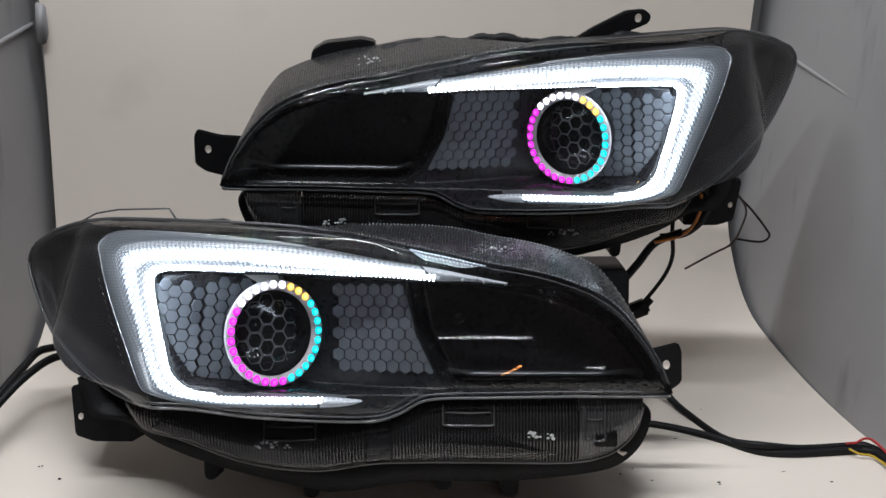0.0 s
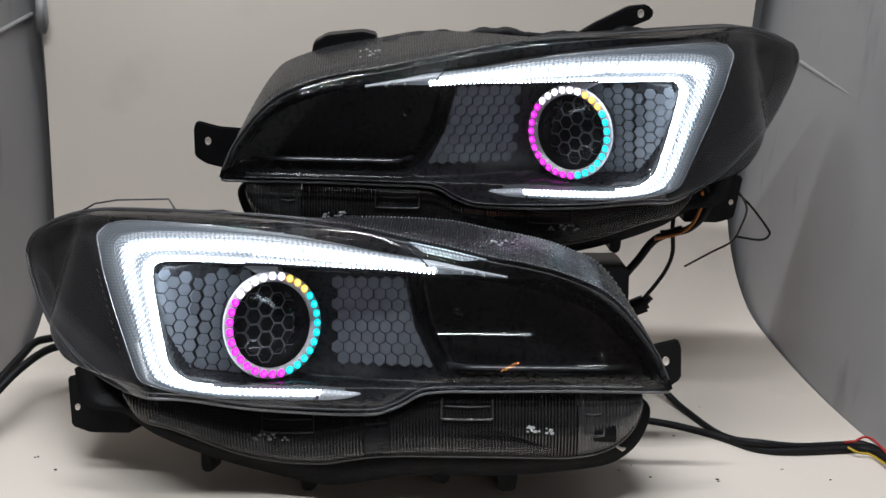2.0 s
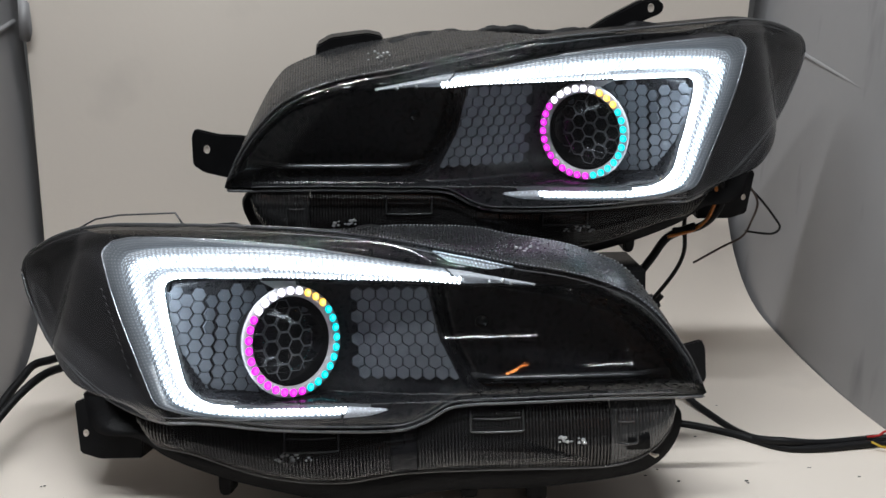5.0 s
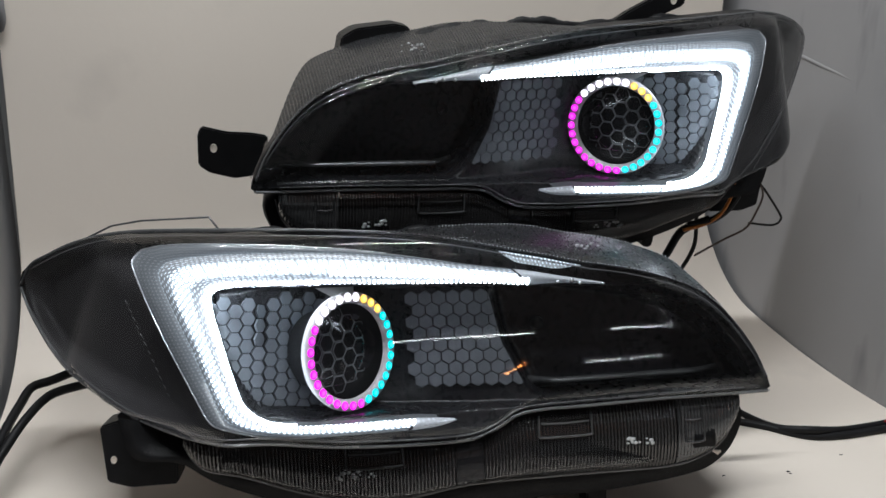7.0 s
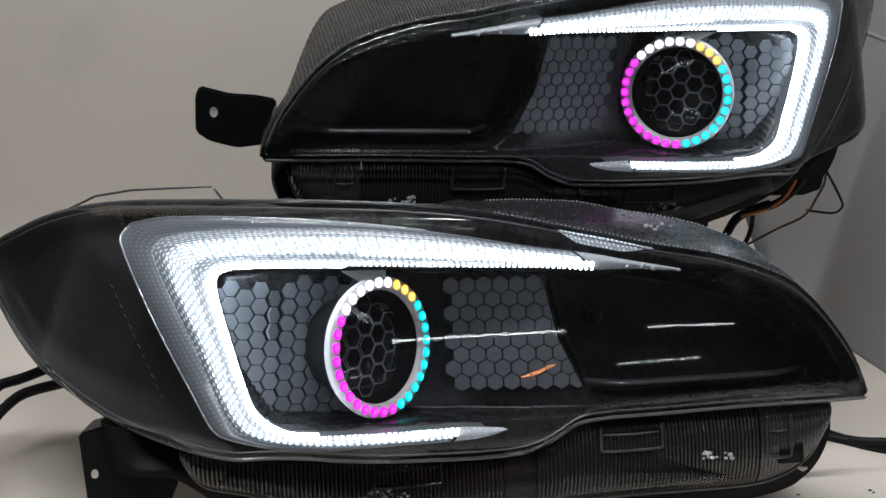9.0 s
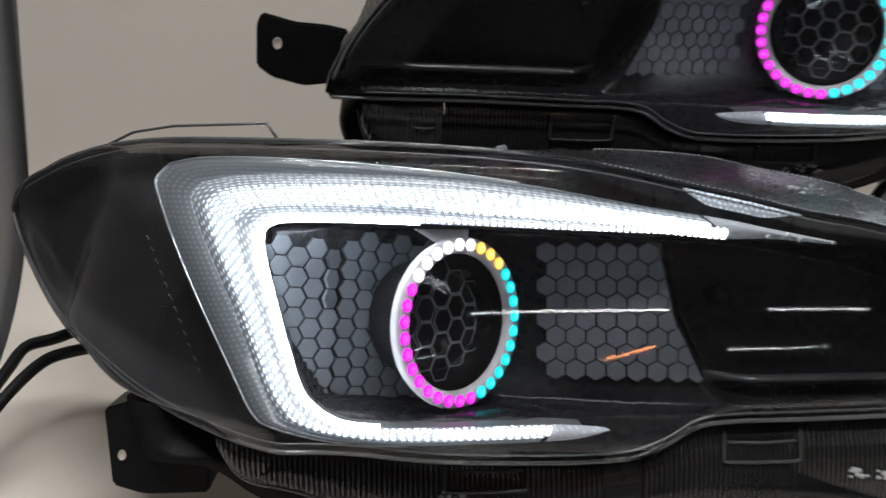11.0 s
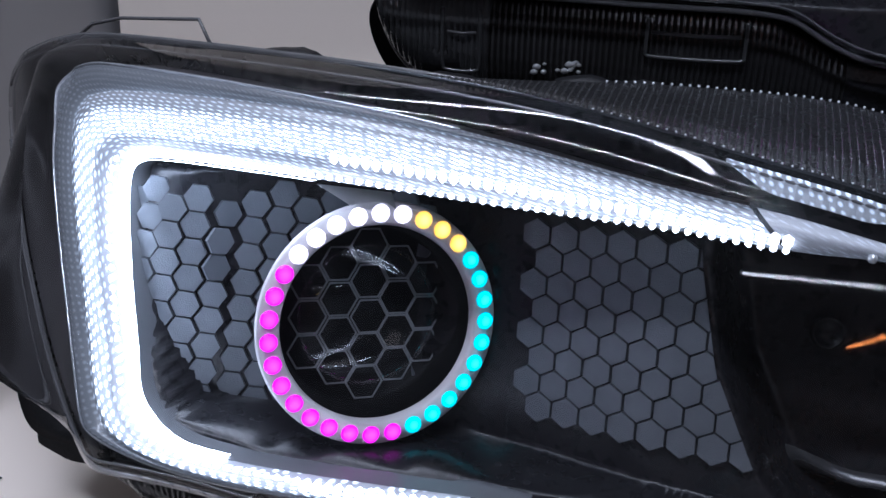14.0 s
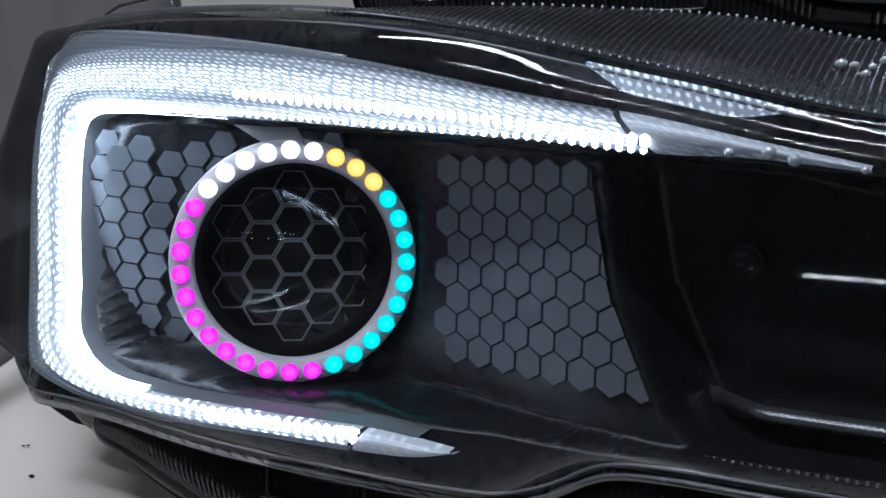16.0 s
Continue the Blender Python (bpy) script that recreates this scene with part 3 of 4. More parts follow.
    for k in range(112, 236, 2):
        u, v = ins[k]
        a, b = ins[k + 3] - ins[k - 3]
        n = Vector((-b, a)).normalized() * 0.0007
        lip.append([at(u + n.x, v + n.y, guide_face(u, v) + 0.003), at(u + 1.5 * n.x, v + 1.5 * n.y, guide_face(u, v) - 0.002)])
    part("guide_lip", grid_mesh(lip), LIP, drl, "bright inner lip of the guide")
    part("window_wall", grid_mesh(rows), WALLGREY, lamp, "dark grey inner wall of the window")

    # halo ring with its LEDs
    ring_m = Matrix.Translation((m * RING_C.x, RING_C.y, RING_C.z)) @ pose(0, 0, 0, 0, 0, m * RING_YAW)
    halo = new("halo_ring")
    halo.parent, halo.matrix_local = lamp, ring_m
    halo["label"] = "white halo ring lit in magenta, white and cyan"
    prof = [(0.0455, 0.007), (0.0475, 0.002), (0.0470, -0.001), (0.0395, -0.001), (0.0385, 0.001), (0.0378, 0.004)]
    rows = [[(r * math.cos(a), y, r * math.sin(a)) for a in np.linspace(0, 2 * math.pi, 96, endpoint=False)] for r, y in prof]
    part("diffuser", grid_mesh(rows, True), RINGWHITE, halo)
    meshes = {}
    for nm, mt in (("m", LED_M), ("c", LED_C), ("w", LED_W), ("y", LED_Y)):
        b2 = bmesh.new()
        bmesh.ops.create_uvsphere(b2, u_segments=12, v_segments=6, radius=0.0035)
        bmesh.ops.scale(b2, verts=b2.verts, vec=(1, 0.35, 1))
        me = bpy.data.meshes.new("led")
        for fc in b2.faces:
            fc.smooth = True
        b2.to_mesh(me)
        b2.free()
        me.materials.append(mt)
        meshes[nm] = me
    for i in range(31):
        a = 2 * math.pi * i / 31
        deg = math.degrees(a)
        nm = "w" if 80 <= deg < 150 else "m" if 150 <= deg < 285 else "y" if 45 <= deg < 80 else "c"
        place("led", meshes[nm], None, halo, m=Matrix.Translation((0.0431 * math.cos(a), -0.0015, 0.0431 * math.sin(a))))

    # projector: barrel, hexagon screen and glass dome
    proj = new("projector")
    proj.parent, proj.matrix_local = lamp, ring_m
    rows = [[(r * math.cos(a), y, r * math.sin(a)) for a in np.linspace(0, 2 * math.pi, 64, endpoint=False)] for r, y in ((0.0455, 0.005), (0.0400, 0.010), (0.0355, 0.018), (0.032, 0.040), (0.031, 0.040), (0.0379, 0.003), (0.0374, 0.012), (0.0365, 0.017), (0.035, 0.019), (0.001, 0.022))]
    part("barrel", grid_mesh(rows, True), BLACK, proj, "black projector barrel")
    rows = [[(r * math.cos(a), y, r * math.sin(a)) for a in np.linspace(0, 2 * math.pi, 48, endpoint=False)] for r, y in [(0.0355 * math.cos(t), 0.018 - 0.014 * math.sin(t)) for t in np.linspace(0, math.pi / 2 - 0.02, 12)]]
    dome = part("dome_lens", grid_mesh(rows, True), DOME, proj, "clear glass projector dome")
    dome.visible_shadow = False
    bm = bmesh.new()
    R = 0.0080
    for cx in range(-4, 5):
        for cz in range(-5, 6):
            x, z = cx * 1.5 * R, (cz + 0.5 * (cx % 2)) * math.sqrt(3) * R
            if math.hypot(x, z) > 0.031:
                continue
            ring = []
            for rr in (R * 0.99, R * 0.88):
                ring.append([(x + rr * math.cos(k * math.pi / 3), 0.0170 - 0.10 * max(0, 0.034 - math.hypot(x, z)), z + rr * math.sin(k * math.pi / 3)) for k in range(6)])
            vs = [[bm.verts.new(p) for p in r] for r in ring]
            for k in range(6):
                bm.faces.new((vs[0][k], vs[0][(k + 1) % 6], vs[1][(k + 1) % 6], vs[1][k]))
    part("hex_screen", bm, WIREGREY, proj, "grey hexagon line screen", smooth=False)

    # hexagon tiles of the two panels
    panel_l, panel_r = new("outer_hex_panel"), new("inner_hex_panel")
    for p in (panel_l, panel_r):
        p.parent = lamp
        p["label"] = "panel of silver grey hexagons on black"
    for p, pitch, flat, u0, v0, cols, rws, turn in ((panel_l, 0.0108, True, -0.17, 0.168, 8, 8, -6), (panel_r, 0.0112, False, -0.03, 0.165, 9, 9, 0)):
        R = pitch / math.sqrt(3)
        b2 = bmesh.new()
        off = 0 if flat else math.pi / 6
        top = [b2.verts.new((R * 0.935 * math.cos(k * math.pi / 3 + off), -0.0008, R * 0.935 * math.sin(k * math.pi / 3 + off))) for k in range(6)]
        low = [b2.verts.new((R * 0.955 * math.cos(k * math.pi / 3 + off), 0.0010, R * 0.955 * math.sin(k * math.pi / 3 + off))) for k in range(6)]
        b2.faces.new(top)
        for k in range(6):
            b2.faces.new((top[k], top[(k + 1) % 6], low[(k + 1) % 6], low[k]))
        me = bpy.data.meshes.new("hex_tile")
        bmesh.ops.recalc_face_normals(b2, faces=b2.faces)
        b2.to_mesh(me)
        b2.free()
        me.materials.append(HEX)
        for i in range(-cols, cols + 1):
            for j in range(-rws, rws + 1):
                if flat:
                    x, z = i * 1.5 * R, (j + 0.5 * (i % 2)) * pitch
                else:
                    x, z = (i + 0.5 * (j % 2)) * pitch, j * 1.5 * R
                ca, sa = math.cos(radians(turn)), math.sin(radians(turn))
                u, v = u0 + x * ca - z * sa, v0 + x * sa + z * ca
                slant = np.interp(v, (0.11, 0.126, 0.166, 0.203, 0.23), (0.045, 0.027, 0.008, 0.000, -0.004))
                if flat:
                    ok = u < -0.105 and in_window(u + 0.002, v) > 0.02 and 0.117 < v < 0.212
                else:
                    ok = -0.064 < u < slant + 0.004 and 0.128 < v < 0.205
                if not ok or math.hypot((u - RING_C.x), v - RING_C.z) < 0.026:
                    continue
                sl = math.degrees(math.atan((hex_depth(u + 0.002) - hex_depth(u - 0.002)) / 0.004))
                shape = me
                if not flat and u > slant - 0.0075:
                    # tile cut off along the panel's slanted edge
                    lean = (np.interp(v + 0.004, (0.11, 0.126, 0.166, 0.203, 0.23), (0.045, 0.027, 0.008, 0.000, -0.004)) - slant) / 0.004
                    b3 = bmesh.new()
                    b3.from_mesh(me)
                    bmesh.ops.bisect_plane(b3, geom=b3.verts[:] + b3.edges[:] + b3.faces[:], plane_co=(m * (slant - 0.001 - u), 0, 0), plane_no=(m, 0, -lean), clear_outer=True)
                    shape = bpy.data.meshes.new("hex_tile")
                    b3.to_mesh(shape)
                    empty = len(b3.faces) < 2
                    b3.free()
                    shape.materials.append(HEX)
                    if empty:
                        continue
                place("hex_tile", shape, None, p, m=Matrix.Translation(at(u, v, min(hex_depth(u), guide_face(u, v) - 0.009))) @ pose(0, 0, 0, 0, 0, -m * sl) @ pose(0, 0, 0, 0, -m * turn, 0))

    # ribbed lower lens and its black tray
    LOW = spline([(-0.250, 0.100), (-0.236, 0.080), (-0.205, 0.071), (-0.144, 0.050), (-0.082, 0.043), (-0.023, 0.050), (0.064, 0.051), (0.140, 0.051), (0.170, 0.056), (0.190, 0.067), (0.202, 0.083), (0.207, 0.100)], 200)
    for z0, z1, amp, mat, lab in ((-0.249, -0.036, 0.0011, RIBBED, "smoky ribbed lower lens"), (-0.036, -0.014, 0.0, GLOSS, "smooth dark lower lens window"),
                                  (-0.014, 0.150, 0.0012, RIBBED, "smoky ribbed lower lens"), (0.150, 0.206, 0.0006, PALERIB, "paler clear end of the lower lens")):
        rows = []
        for k, u in enumerate(np.arange(z0, z1, 0.00095)):
            lo = np.interp(u, LOW[:, 0], LOW[:, 1])
            hi = lo_hi(u)[0] + 0.004
            rib = amp * abs((k % 3) - 1)
            rows.append([at(u, lo + (hi - lo) * q, -0.012 + 0.012 * math.sin(math.pi * q) ** 0.6 + rib) for q in np.linspace(0, 1, 10)])
        part("lower_lens", grid_mesh(rows), mat, lamp, lab, smooth=False)
    rows = []
    for u in np.linspace(-0.240, 0.202, 90):
        lo, hi = np.interp(u, LOW[:, 0], LOW[:, 1]) + 0.002, lo_hi(u)[0] + 0.002
        k = step(-0.245, -0.21, u) * step(0.206, 0.18, u)
        rows.append([at(u, lo + (hi - lo) * q, -0.010 + (0.017 - 0.14 * (lo + (hi - lo) * q - 0.07) - max(0, u + 0.02) ** 2 / 2) * k * step(0, 0.15, q) * step(1, 0.85, q)) for q in np.linspace(0, 1, 20)])
    shell = part("lower_cover", grid_mesh(rows), COVER, lamp, "clear glossy cover of the lower lens")
    shell.visible_shadow = False
    part("lower_edge", tube([at(u, v + 0.001, -0.010) for u, v in LOW], 0.0010, 6), CHROME, lamp, "thin bright moulded edge")
    TRAY = spline([(-0.300, 0.125), (-0.290, 0.092), (-0.255, 0.085), (-0.225, 0.066), (-0.169, 0.045), (-0.089, 0.026), (-0.055, 0.024), (0.007, 0.033), (0.089, 0.034), (0.165, 0.042), (0.193, 0.053), (0.209, 0.072), (0.214, 0.094), (0.200, 0.108)], 120)
    rows = []
    for w, sc in ((-0.018, 1.0), (-0.030, 1.01), (-0.10, 0.98), (-0.13, 0.85)):
        rows.append([at(-0.05 + (u + 0.05) * sc, 0.12 + (v - 0.12) * sc, w) for u, v in TRAY])
    inner = [at(-0.05 + (u + 0.05) * 0.96, 0.11 + (v - 0.11) * 0.80, -0.020) for u, v in TRAY]
    part("lower_tray", grid_mesh([[at(-0.05 + (u + 0.05) * 0.9, 0.115 + (v - 0.115) * 0.3, -0.036) for u, v in TRAY], inner] + rows), BLACK, lamp, "black lower housing tray")

    # ribbed strip along the top edge
    rows = []
    for k, u in enumerate(np.linspace(-0.10, 0.222, 640)):
        lo = lo_hi(u)[1]
        w0 = face(u, lo)
        grow = step(-0.11, 0.06, u) * step(0.226, 0.17, u)
        rib = 0.0005 * (1 if k % 5 < 2 else -1)
        rise_by = 0.024 if m > 0 else 0.0205
        rows.append([at(u, lo + rise_by * grow * q ** 0.8, w0 + 0.002 - 0.066 * grow * q + rib) for q in np.linspace(0, 1, 6)])
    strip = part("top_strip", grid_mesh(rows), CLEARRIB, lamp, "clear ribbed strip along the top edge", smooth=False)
    # glint on one flank of every rib, put in as a paler material
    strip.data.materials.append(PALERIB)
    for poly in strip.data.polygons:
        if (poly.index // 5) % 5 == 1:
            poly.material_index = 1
    bm = bmesh.new()
    for row in rows[120:600:6]:
        for j, r in ((5, 0.00055), (0, 0.0004)):
            bmesh.ops.create_icosphere(bm, subdivisions=1, radius=r, matrix=Matrix.Translation(Vector(row[j]) + Vector((0, -0.0006, 0.0004))))
    # front beads are no lamps: emission replaces guide light caught in them
    tagged(part("edge_beads", bm, BEAD if m > 0 else PALERIB, strip, "rows of tiny clear beads along the strip"), kind="stuff")

    # brackets and clips
    def plate(nm, outline, y, deep, lab, holes=()):
        bm = slab([(m * x, z) for x, z in outline], deep)
        ob = part(nm, bm, BLACK, lamp, lab, smooth=False, m=Matrix.Translation((0, y, 0)))
        for hx, hz, hr in holes:
            rows = [[(m * hx + r * math.cos(a), y - o, hz + 1.3 * r * math.sin(a)) for a in np.linspace(0, 2 * math.pi, 16, endpoint=False)] for r, o in ((hr * 1.2, -0.001), (hr * 1.1, 0.0006), (hr, 0.0006), (hr * 0.95, 0.0002), (0.0001, 0.0002))]
            # no opening is cut: a paper-coloured disc replaces the bright sheet behind
            part("bolt_hole", grid_mesh(rows, True), PAPER, ob, "pale disc painted as light through the hole", m=Matrix.Translation((0, -y, 0)))
        return ob

    inset = 0.013 if m > 0 else 0.0
    plate("nose_bracket", tuple((x - inset, z) for x, z in ((0.200, 0.100), (0.205, 0.138), (0.222, 0.141), (0.244, 0.142), (0.268, 0.148), (0.272, 0.140), (0.272, 0.109), (0.261, 0.101), (0.237, 0.095))), 0.105, 0.004, "black mounting bracket with a bolt hole", ((0.257 - inset, 0.126, 0.003),))
    plate("outer_bracket", ((-0.318, 0.066), (-0.322, 0.112), (-0.30, 0.118), (-0.26, 0.10), (-0.262, 0.060), (-0.30, 0.060)), 0.055, 0.05, "black mounting bracket with a bolt hole", ((-0.312, 0.084, 0.0022),))
    if m < 0:
        plate("top_bracket", ((0.144, 0.222), (0.141, 0.241), (0.128, 0.249), (0.091, 0.254), (0.077, 0.251), (0.075, 0.235)), 0.055, 0.03, "black top bracket")
    if m < 0:
        plate("top_arm", ((-0.115, 0.250), (-0.146, 0.270), (-0.180, 0.288), (-0.198, 0.290), (-0.206, 0.284), (-0.204, 0.276), (-0.170, 0.261)), 0.060, 0.010, "black slanted top mounting arm", ((-0.192, 0.281, 0.003),))
    # sealant lumps along the top seam
    rng = random.Random(5)
    line = spline([(u, v + rng.uniform(-0.0025, 0.0035)) for u, v in spline([(0.077, 0.236), (0.051, 0.246), (-0.011, 0.254), (-0.063, 0.256), (-0.122, 0.256), (-0.2, 0.262)], 22)], 110)
    part("sealant_bead", tube([at(u, v, -0.048) for u, v in line], [0.0055 + 0.002 * math.sin(k * 0.37) * math.sin(k * 0.11 + 1) + rng.uniform(-0.0004, 0.0004) for k in range(len(line))], 8), BLACK, lamp, "lumpy black sealant bead")
    if m > 0:
        # clear fin over the outer top edge
        fin = [at(u, v, face(u, 0.268) - 0.017) for u, v in ((-0.345, 0.262), (-0.31, 0.276), (-0.283, 0.279), (-0.225, 0.279), (-0.217, 0.268))]
        part("clear_fin", tube(fin, 0.0009, 6), CHROME, lamp, "thin clear plastic fin edge")
    # feet and clips under the tray
    for u, v0, v1, wd in ((-0.092, 0.012, 0.045, 0.016), (0.090, 0.014, 0.045, 0.02), (-0.185, 0.028, 0.06, 0.014), (0.03, 0.020, 0.045, 0.018)):
        plate("clip", ((u - wd / 2, v1), (u + wd / 2, v1), (u + wd * 0.42, v0 + 0.004), (u + wd * 0.3, v0), (u - wd * 0.3, v0), (u - wd * 0.42, v0 + 0.004)), 0.040, 0.03, "")
    # details moulded in the lower lens: slot frames
    for u0, u1, v0, v1 in ((0.032, 0.076, 0.083, 0.101), (-0.125, -0.080, 0.070, 0.088), (0.154, 0.172, 0.070, 0.100)):
        loop = [at(u, v + 0.004, 0.0025) for u, v in spline([(u0, v1), (u0, v0 + 0.003), (u0 + 0.003, v0), (u1 - 0.003, v0), (u1, v0 + 0.003), (u1, v1)], 30)]
        slot = part("slot_frame", tube(loop, 0.0011, 6), PALERIB, lamp, "moulded clear slot frame")
        for dz, r in ((0.62, 0.0008),):
            part("slot_bar", tube([at(u0 + 0.002, v0 + 0.004 + (v1 - v0) * dz, 0.001), at((u0 + u1) / 2, v0 + 0.0035 + (v1 - v0) * dz, 0.002), at(u1 - 0.002, v0 + 0.004 + (v1 - v0) * dz, 0.001)], r, 6), CHROME, slot)
    # wedge that joins the halo to the guide
    bm = grid_mesh([[at(-0.142, 0.219, 0.002), at(-0.112, 0.2185, 0.002)], [at(-0.128, 0.210, -0.004), at(-0.112, 0.210, -0.006)]])
    bmesh.ops.solidify(bm, geom=bm.faces[:], thickness=0.0015)
    part("halo_tab", bm, RINGWHITE, lamp, "pale plastic tab above the halo")
    # ribbed ledge and small screw in the dark cavity
    rows = []
    for k, u in enumerate(np.linspace(0.034, 0.212, 180)):
        rib = 0.0006 * (k % 2)
        rows.append([at(u, 0.121 + 0.010 * q, -0.046 + 0.024 * math.sin(q * 2.2) * step(0.03, 0.06, u) * step(0.215, 0.17, u) + rib) for q in np.linspace(0, 1, 6)])
    part("ledge", grid_mesh(rows), PALERIB, lamp, "fine ribbed ledge in the dark cavity")
    rows = [[(m * 0.045 + r * math.cos(a), 0.044 - o, 0.176 + r * math.sin(a)) for a in np.linspace(0, 2 * math.pi, 20, endpoint=False)] for r, o in ((0.0065, 0), (0.0062, 0.0015), (0.005, 0.0015), (0.0045, 0.0005), (0.0002, 0.0005))]
    part("screw", grid_mesh(rows, True), GLOSS, lamp, "round black screw boss")
    # rough moulded marks on the lenses
    rng = random.Random(8)
    for u0, v0, w0, wide in ((-0.118, 0.070, 0.0015, 0.016), (0.118, 0.078, 0.0015, 0.012), (0.082, 0.238, -0.014, 0.012)):
        bm = bmesh.new()
        for _ in range(14):
            bmesh.ops.create_icosphere(bm, subdivisions=1, radius=rng.uniform(0.0007, 0.0017), matrix=Matrix.Translation(at(u0 + rng.uniform(-1, 1) * wide, v0 + rng.uniform(-1, 1) * 0.004, w0)) @ Matrix.Diagonal((1.4, 0.4, 1, 1)))
        tagged(part("moulded_mark", bm, STUD, lamp, "rough pale moulded mark"), kind="stuff")
    part("dark_tab", block(*sorted((m * 0.163, m * 0.183)), 0.000, 0.004, 0.068, 0.084, 0.001), BLACK, lamp, "small black square tab")
    if m > 0:
        # torn bit of white seal at the end of the lower lens
        seal = [at(u, v, -0.0150) for u, v in ((0.181, 0.066), (0.184, 0.0645), (0.186, 0.061), (0.190, 0.059), (0.193, 0.060))]
        part("seal_scrap", tube(seal, [0.0010, 0.0018, 0.0012, 0.0020, 0.0008], 6), PAPER, lamp, "torn bit of white seal")
    # dashed seam on the side panel
    bm = bmesh.new()
    for q in np.linspace(0, 1, 12):
        u, v = -0.296 + 0.034 * q, 0.212 - 0.074 * q
        bmesh.ops.create_cube(bm, size=1, matrix=Matrix.Translation(at(u, v, face(u, v) - 0.0035 - side_recess(u, v))) @ pose(0, 0, 0, 0, m * -33, 0) @ Matrix.Diagonal((0.0008, 0.001, 0.004, 1)))
    part("seam_marks", bm, CHROME, lamp, "fine pale seam marks")
    return lamp


headlight(1, pose(0, 0.868, 0, -9), "black car headlight, white guide and halo lit, on the sheet")
headlight(-1, pose(0.0293, 1.0711, 0.162, 9.4, 1.8, 6.4), "black car headlight, white guide and halo lit, on a stand")

# stand under the rear lamp
stand = thing("stand", pose(0.02, 1.13, 0.042), "matt black box holding up the rear headlight", "stand")
part("box", block(-0.15, 0.20, -0.05, 0.05, 0, 0.140), BLACK, stand)


# ---- cables ----
def cable(name, pts, r, mat, label, n=60):
    pts = [(x, y, max(z, sheet_z(x, y) + r)) for x, y, z in pts]
    return tagged(part(name, tube(spline(pts, n), r, 8), mat), label, "cable", "loose cables")


cable("power_cable", [(0.195, 1.06, 0.05), (0.222, 1.082, 0.020), (0.245, 1.083, 0.010), (0.274, 1.074, 0.007), (0.311, 1.054, 0.006), (0.344, 1.027, 0.006), (0.377, 1.022, 0.006), (0.425, 1.029, 0.006), (0.455, 1.032, 0.006), (0.466, 1.010, 0.006), (0.470, 0.95, 0.006), (0.476, 0.85, 0.006), (0.486, 0.75, 0.006)], 0.0040, RUBBER, "black round cable lying on the cream sheet")
cable("power_cable", [(0.235, 1.13, 0.10), (0.270, 1.135, 0.035), (0.296, 1.098, 0.014), (0.320, 1.050, 0.010), (0.349, 1.024, 0.014), (0.390, 1.034, 0.007), (0.437, 1.043, 0.006), (0.458, 1.043, 0.007), (0.470, 1.015, 0.006), (0.479, 0.95, 0.006), (0.485, 0.85, 0.006), (0.495, 0.75, 0.006)], 0.0040, RUBBER, "black round cable lying on the cream sheet")
cable("wire", [(0.438, 1.040, 0.010), (0.444, 1.030, 0.015), (0.454, 1.034, 0.018), (0.463, 1.030, 0.016), (0.468, 0.99, 0.010)], 0.0012, RED, "thin red wire end beside the black cable")
cable("wire", [(0.436, 1.026, 0.010), (0.444, 1.020, 0.007), (0.457, 1.018, 0.005), (0.462, 0.985, 0.005)], 0.0012, YELLOW, "thin yellow wire end beside the black cable")
cable("power_cable", [(-0.340, 1.06, 0.125), (-0.383, 1.060, 0.109), (-0.401, 1.050, 0.106), (-0.407, 1.030, 0.097), (-0.412, 1.000, 0.086), (-0.417, 0.965, 0.070), (-0.430, 0.90, 0.03), (-0.44, 0.80, 0.006)], 0.0042, RUBBER, "black round cable behind the headlight")
cable("power_cable", [(-0.330, 1.03, 0.115), (-0.373, 1.040, 0.104), (-0.386, 1.030, 0.100), (-0.396, 1.005, 0.092), (-0.405, 0.98, 0.080), (-0.415, 0.945, 0.06), (-0.42, 0.88, 0.02), (-0.43, 0.78, 0.006)], 0.0042, RUBBER, "black round cable behind the headlight")
cable("lamp_lead", [(0.285, 1.14, 0.215), (0.258, 1.150, 0.202), (0.238, 1.140, 0.181), (0.219, 1.130, 0.161), (0.20, 1.14, 0.13)], 0.0045, RUBBER, "black sleeved lead from the rear headlight")
cable("lamp_lead", [(0.278, 1.155, 0.232), (0.278, 1.160, 0.213), (0.281, 1.170, 0.185), (0.277, 1.180, 0.164), (0.266, 1.190, 0.142), (0.250, 1.200, 0.118)], 0.0024, RUBBER, "thin black lead hanging to a plug")
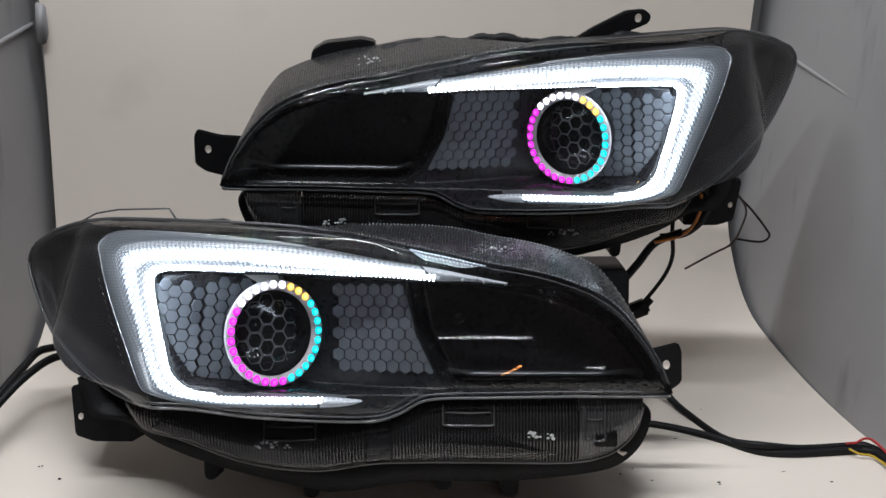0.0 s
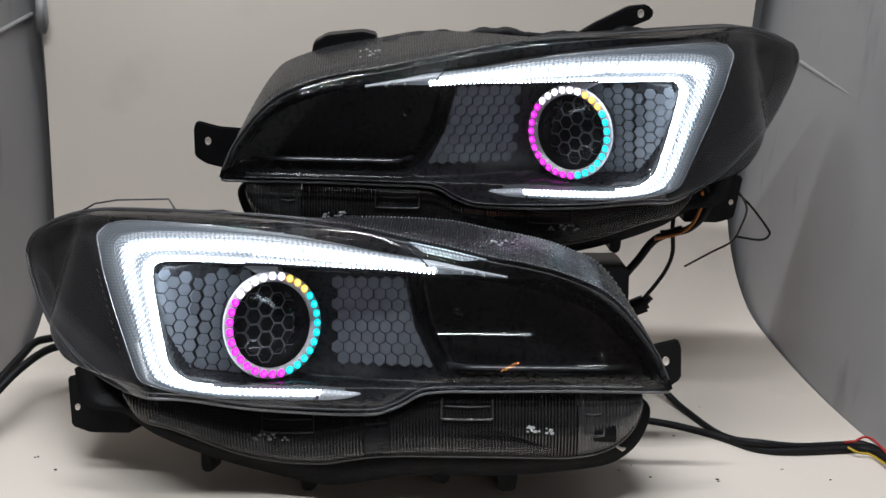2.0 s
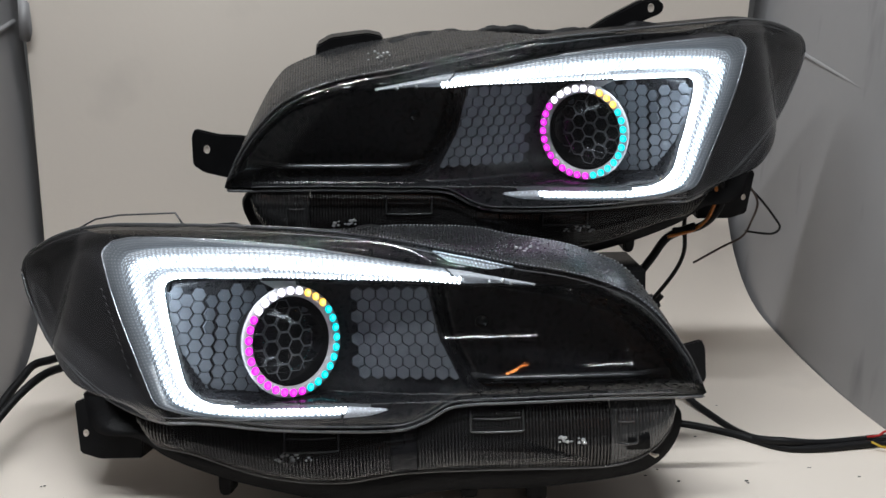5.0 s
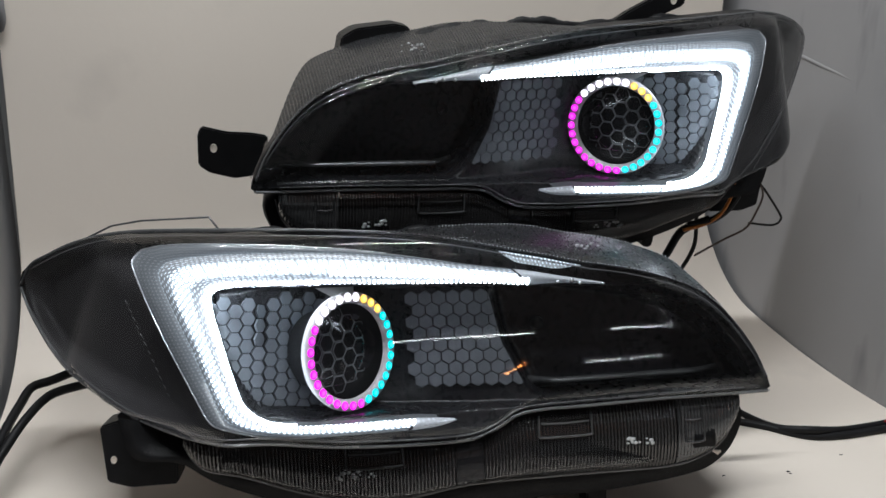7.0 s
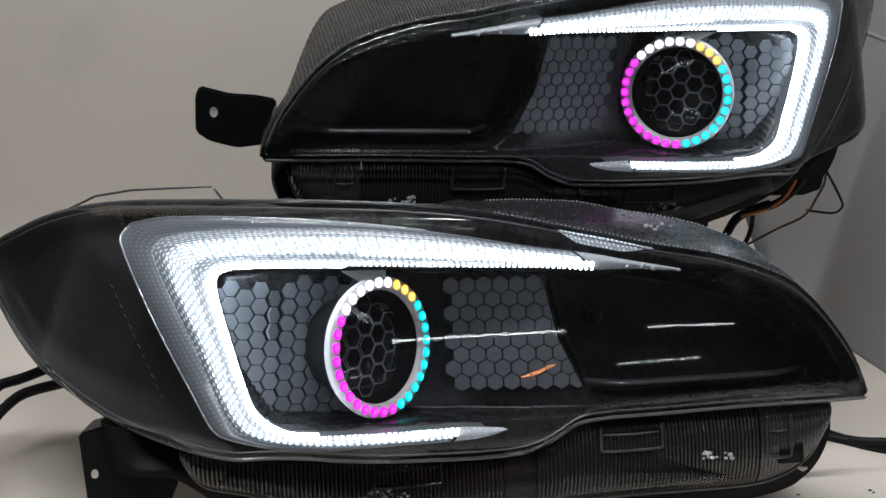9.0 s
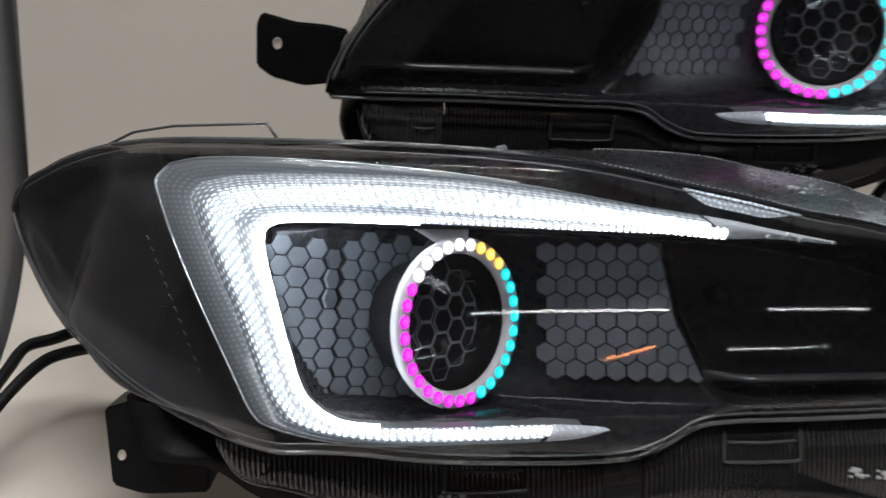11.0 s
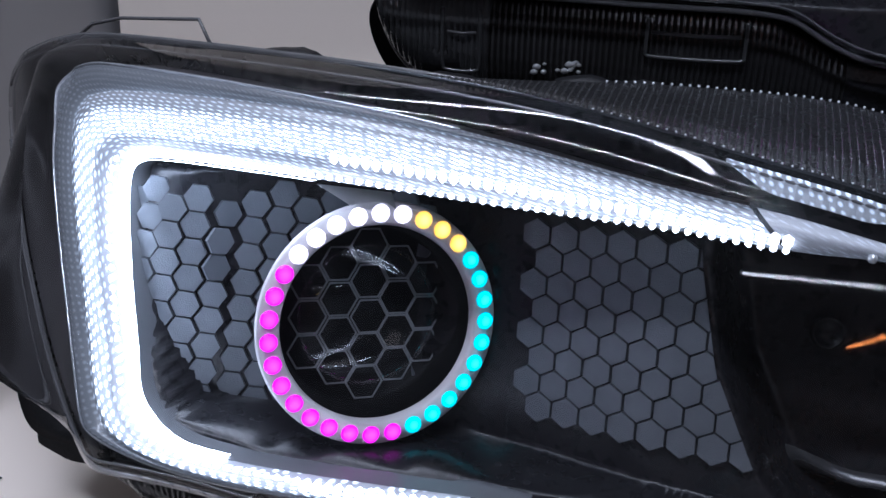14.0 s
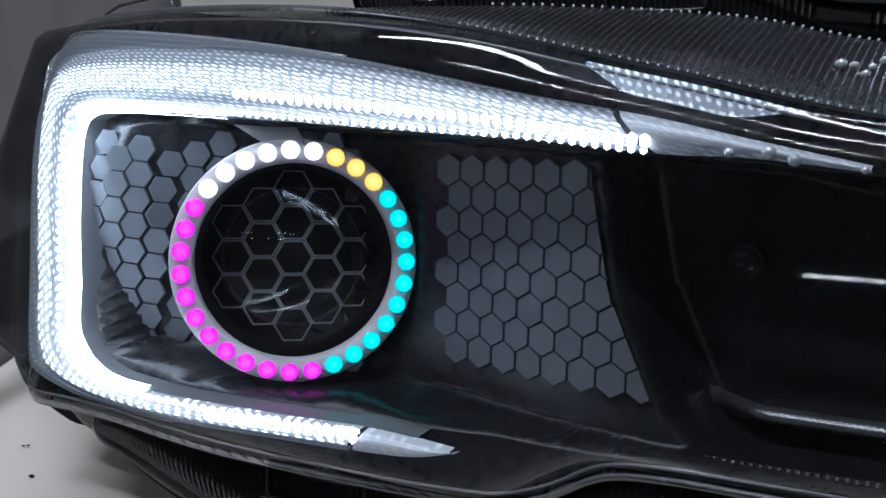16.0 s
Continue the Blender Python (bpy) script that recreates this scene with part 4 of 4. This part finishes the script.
cable("wire", [(0.325, 1.15, 0.275), (0.339, 1.160, 0.263), (0.354, 1.170, 0.249), (0.364, 1.180, 0.232), (0.361, 1.190, 0.211), (0.354, 1.200, 0.192), (0.336, 1.220, 0.176), (0.309, 1.239, 0.155)], 0.0013, BROWN, "thin brown loose wire hanging in the air")
cable("wire", [(0.325, 1.15, 0.272), (0.339, 1.160, 0.260), (0.366, 1.180, 0.238), (0.391, 1.195, 0.210), (0.396, 1.199, 0.200), (0.386, 1.200, 0.194), (0.357, 1.200, 0.198)], 0.0013, RUBBER, "thin black loose wire bent back")
cable("wire", [(0.255, 1.140, 0.204), (0.281, 1.140, 0.210), (0.294, 1.130, 0.223), (0.300, 1.120, 0.243), (0.298, 1.11, 0.26)], 0.0018, ORANGE, "orange wire under the rear headlight")
cable("lamp_lead", [(0.262, 1.145, 0.209), (0.288, 1.143, 0.213), (0.303, 1.132, 0.228), (0.309, 1.120, 0.250), (0.300, 1.11, 0.27)], 0.0040, RUBBER, "black sleeved lead from the rear headlight")
plug = thing("plug", pose(0.243, 1.203, 0.112, 0, -22, 0), "black cable connector on the cream sheet", "connector")
part("shell", block(-0.018, 0.018, -0.009, 0.009, -0.009, 0.009, 0.003), RUBBER, plug)
part("sleeve", tube([(0.016, 0, 0.002), (0.024, 0, 0.006)], 0.005, 10), RUBBER, plug)

# crumbs on the sheet
rng = random.Random(11)
bm = bmesh.new()
for x, y in ((0.288, 0.958), (0.265, 1.06), (0.20, 0.975), (0.225, 0.965), (0.215, 0.99), (-0.36, 0.95), (0.40, 0.96), (0.31, 1.13), (0.36, 0.99), (-0.33, 0.93)):
    for _ in range(rng.randint(1, 2)):
        bmesh.ops.create_icosphere(bm, subdivisions=1, radius=rng.uniform(0.0006, 0.0014), matrix=Matrix.Translation((x + rng.uniform(-0.004, 0.004), y + rng.uniform(-0.004, 0.004), sheet_z(x, y) + 0.0008)) @ Matrix.Diagonal((1.6, 1, 0.6, 1)))
tagged(part("crumbs", bm, RUBBER), "tiny dark crumbs on the cream sheet", "debris", kind="stuff")
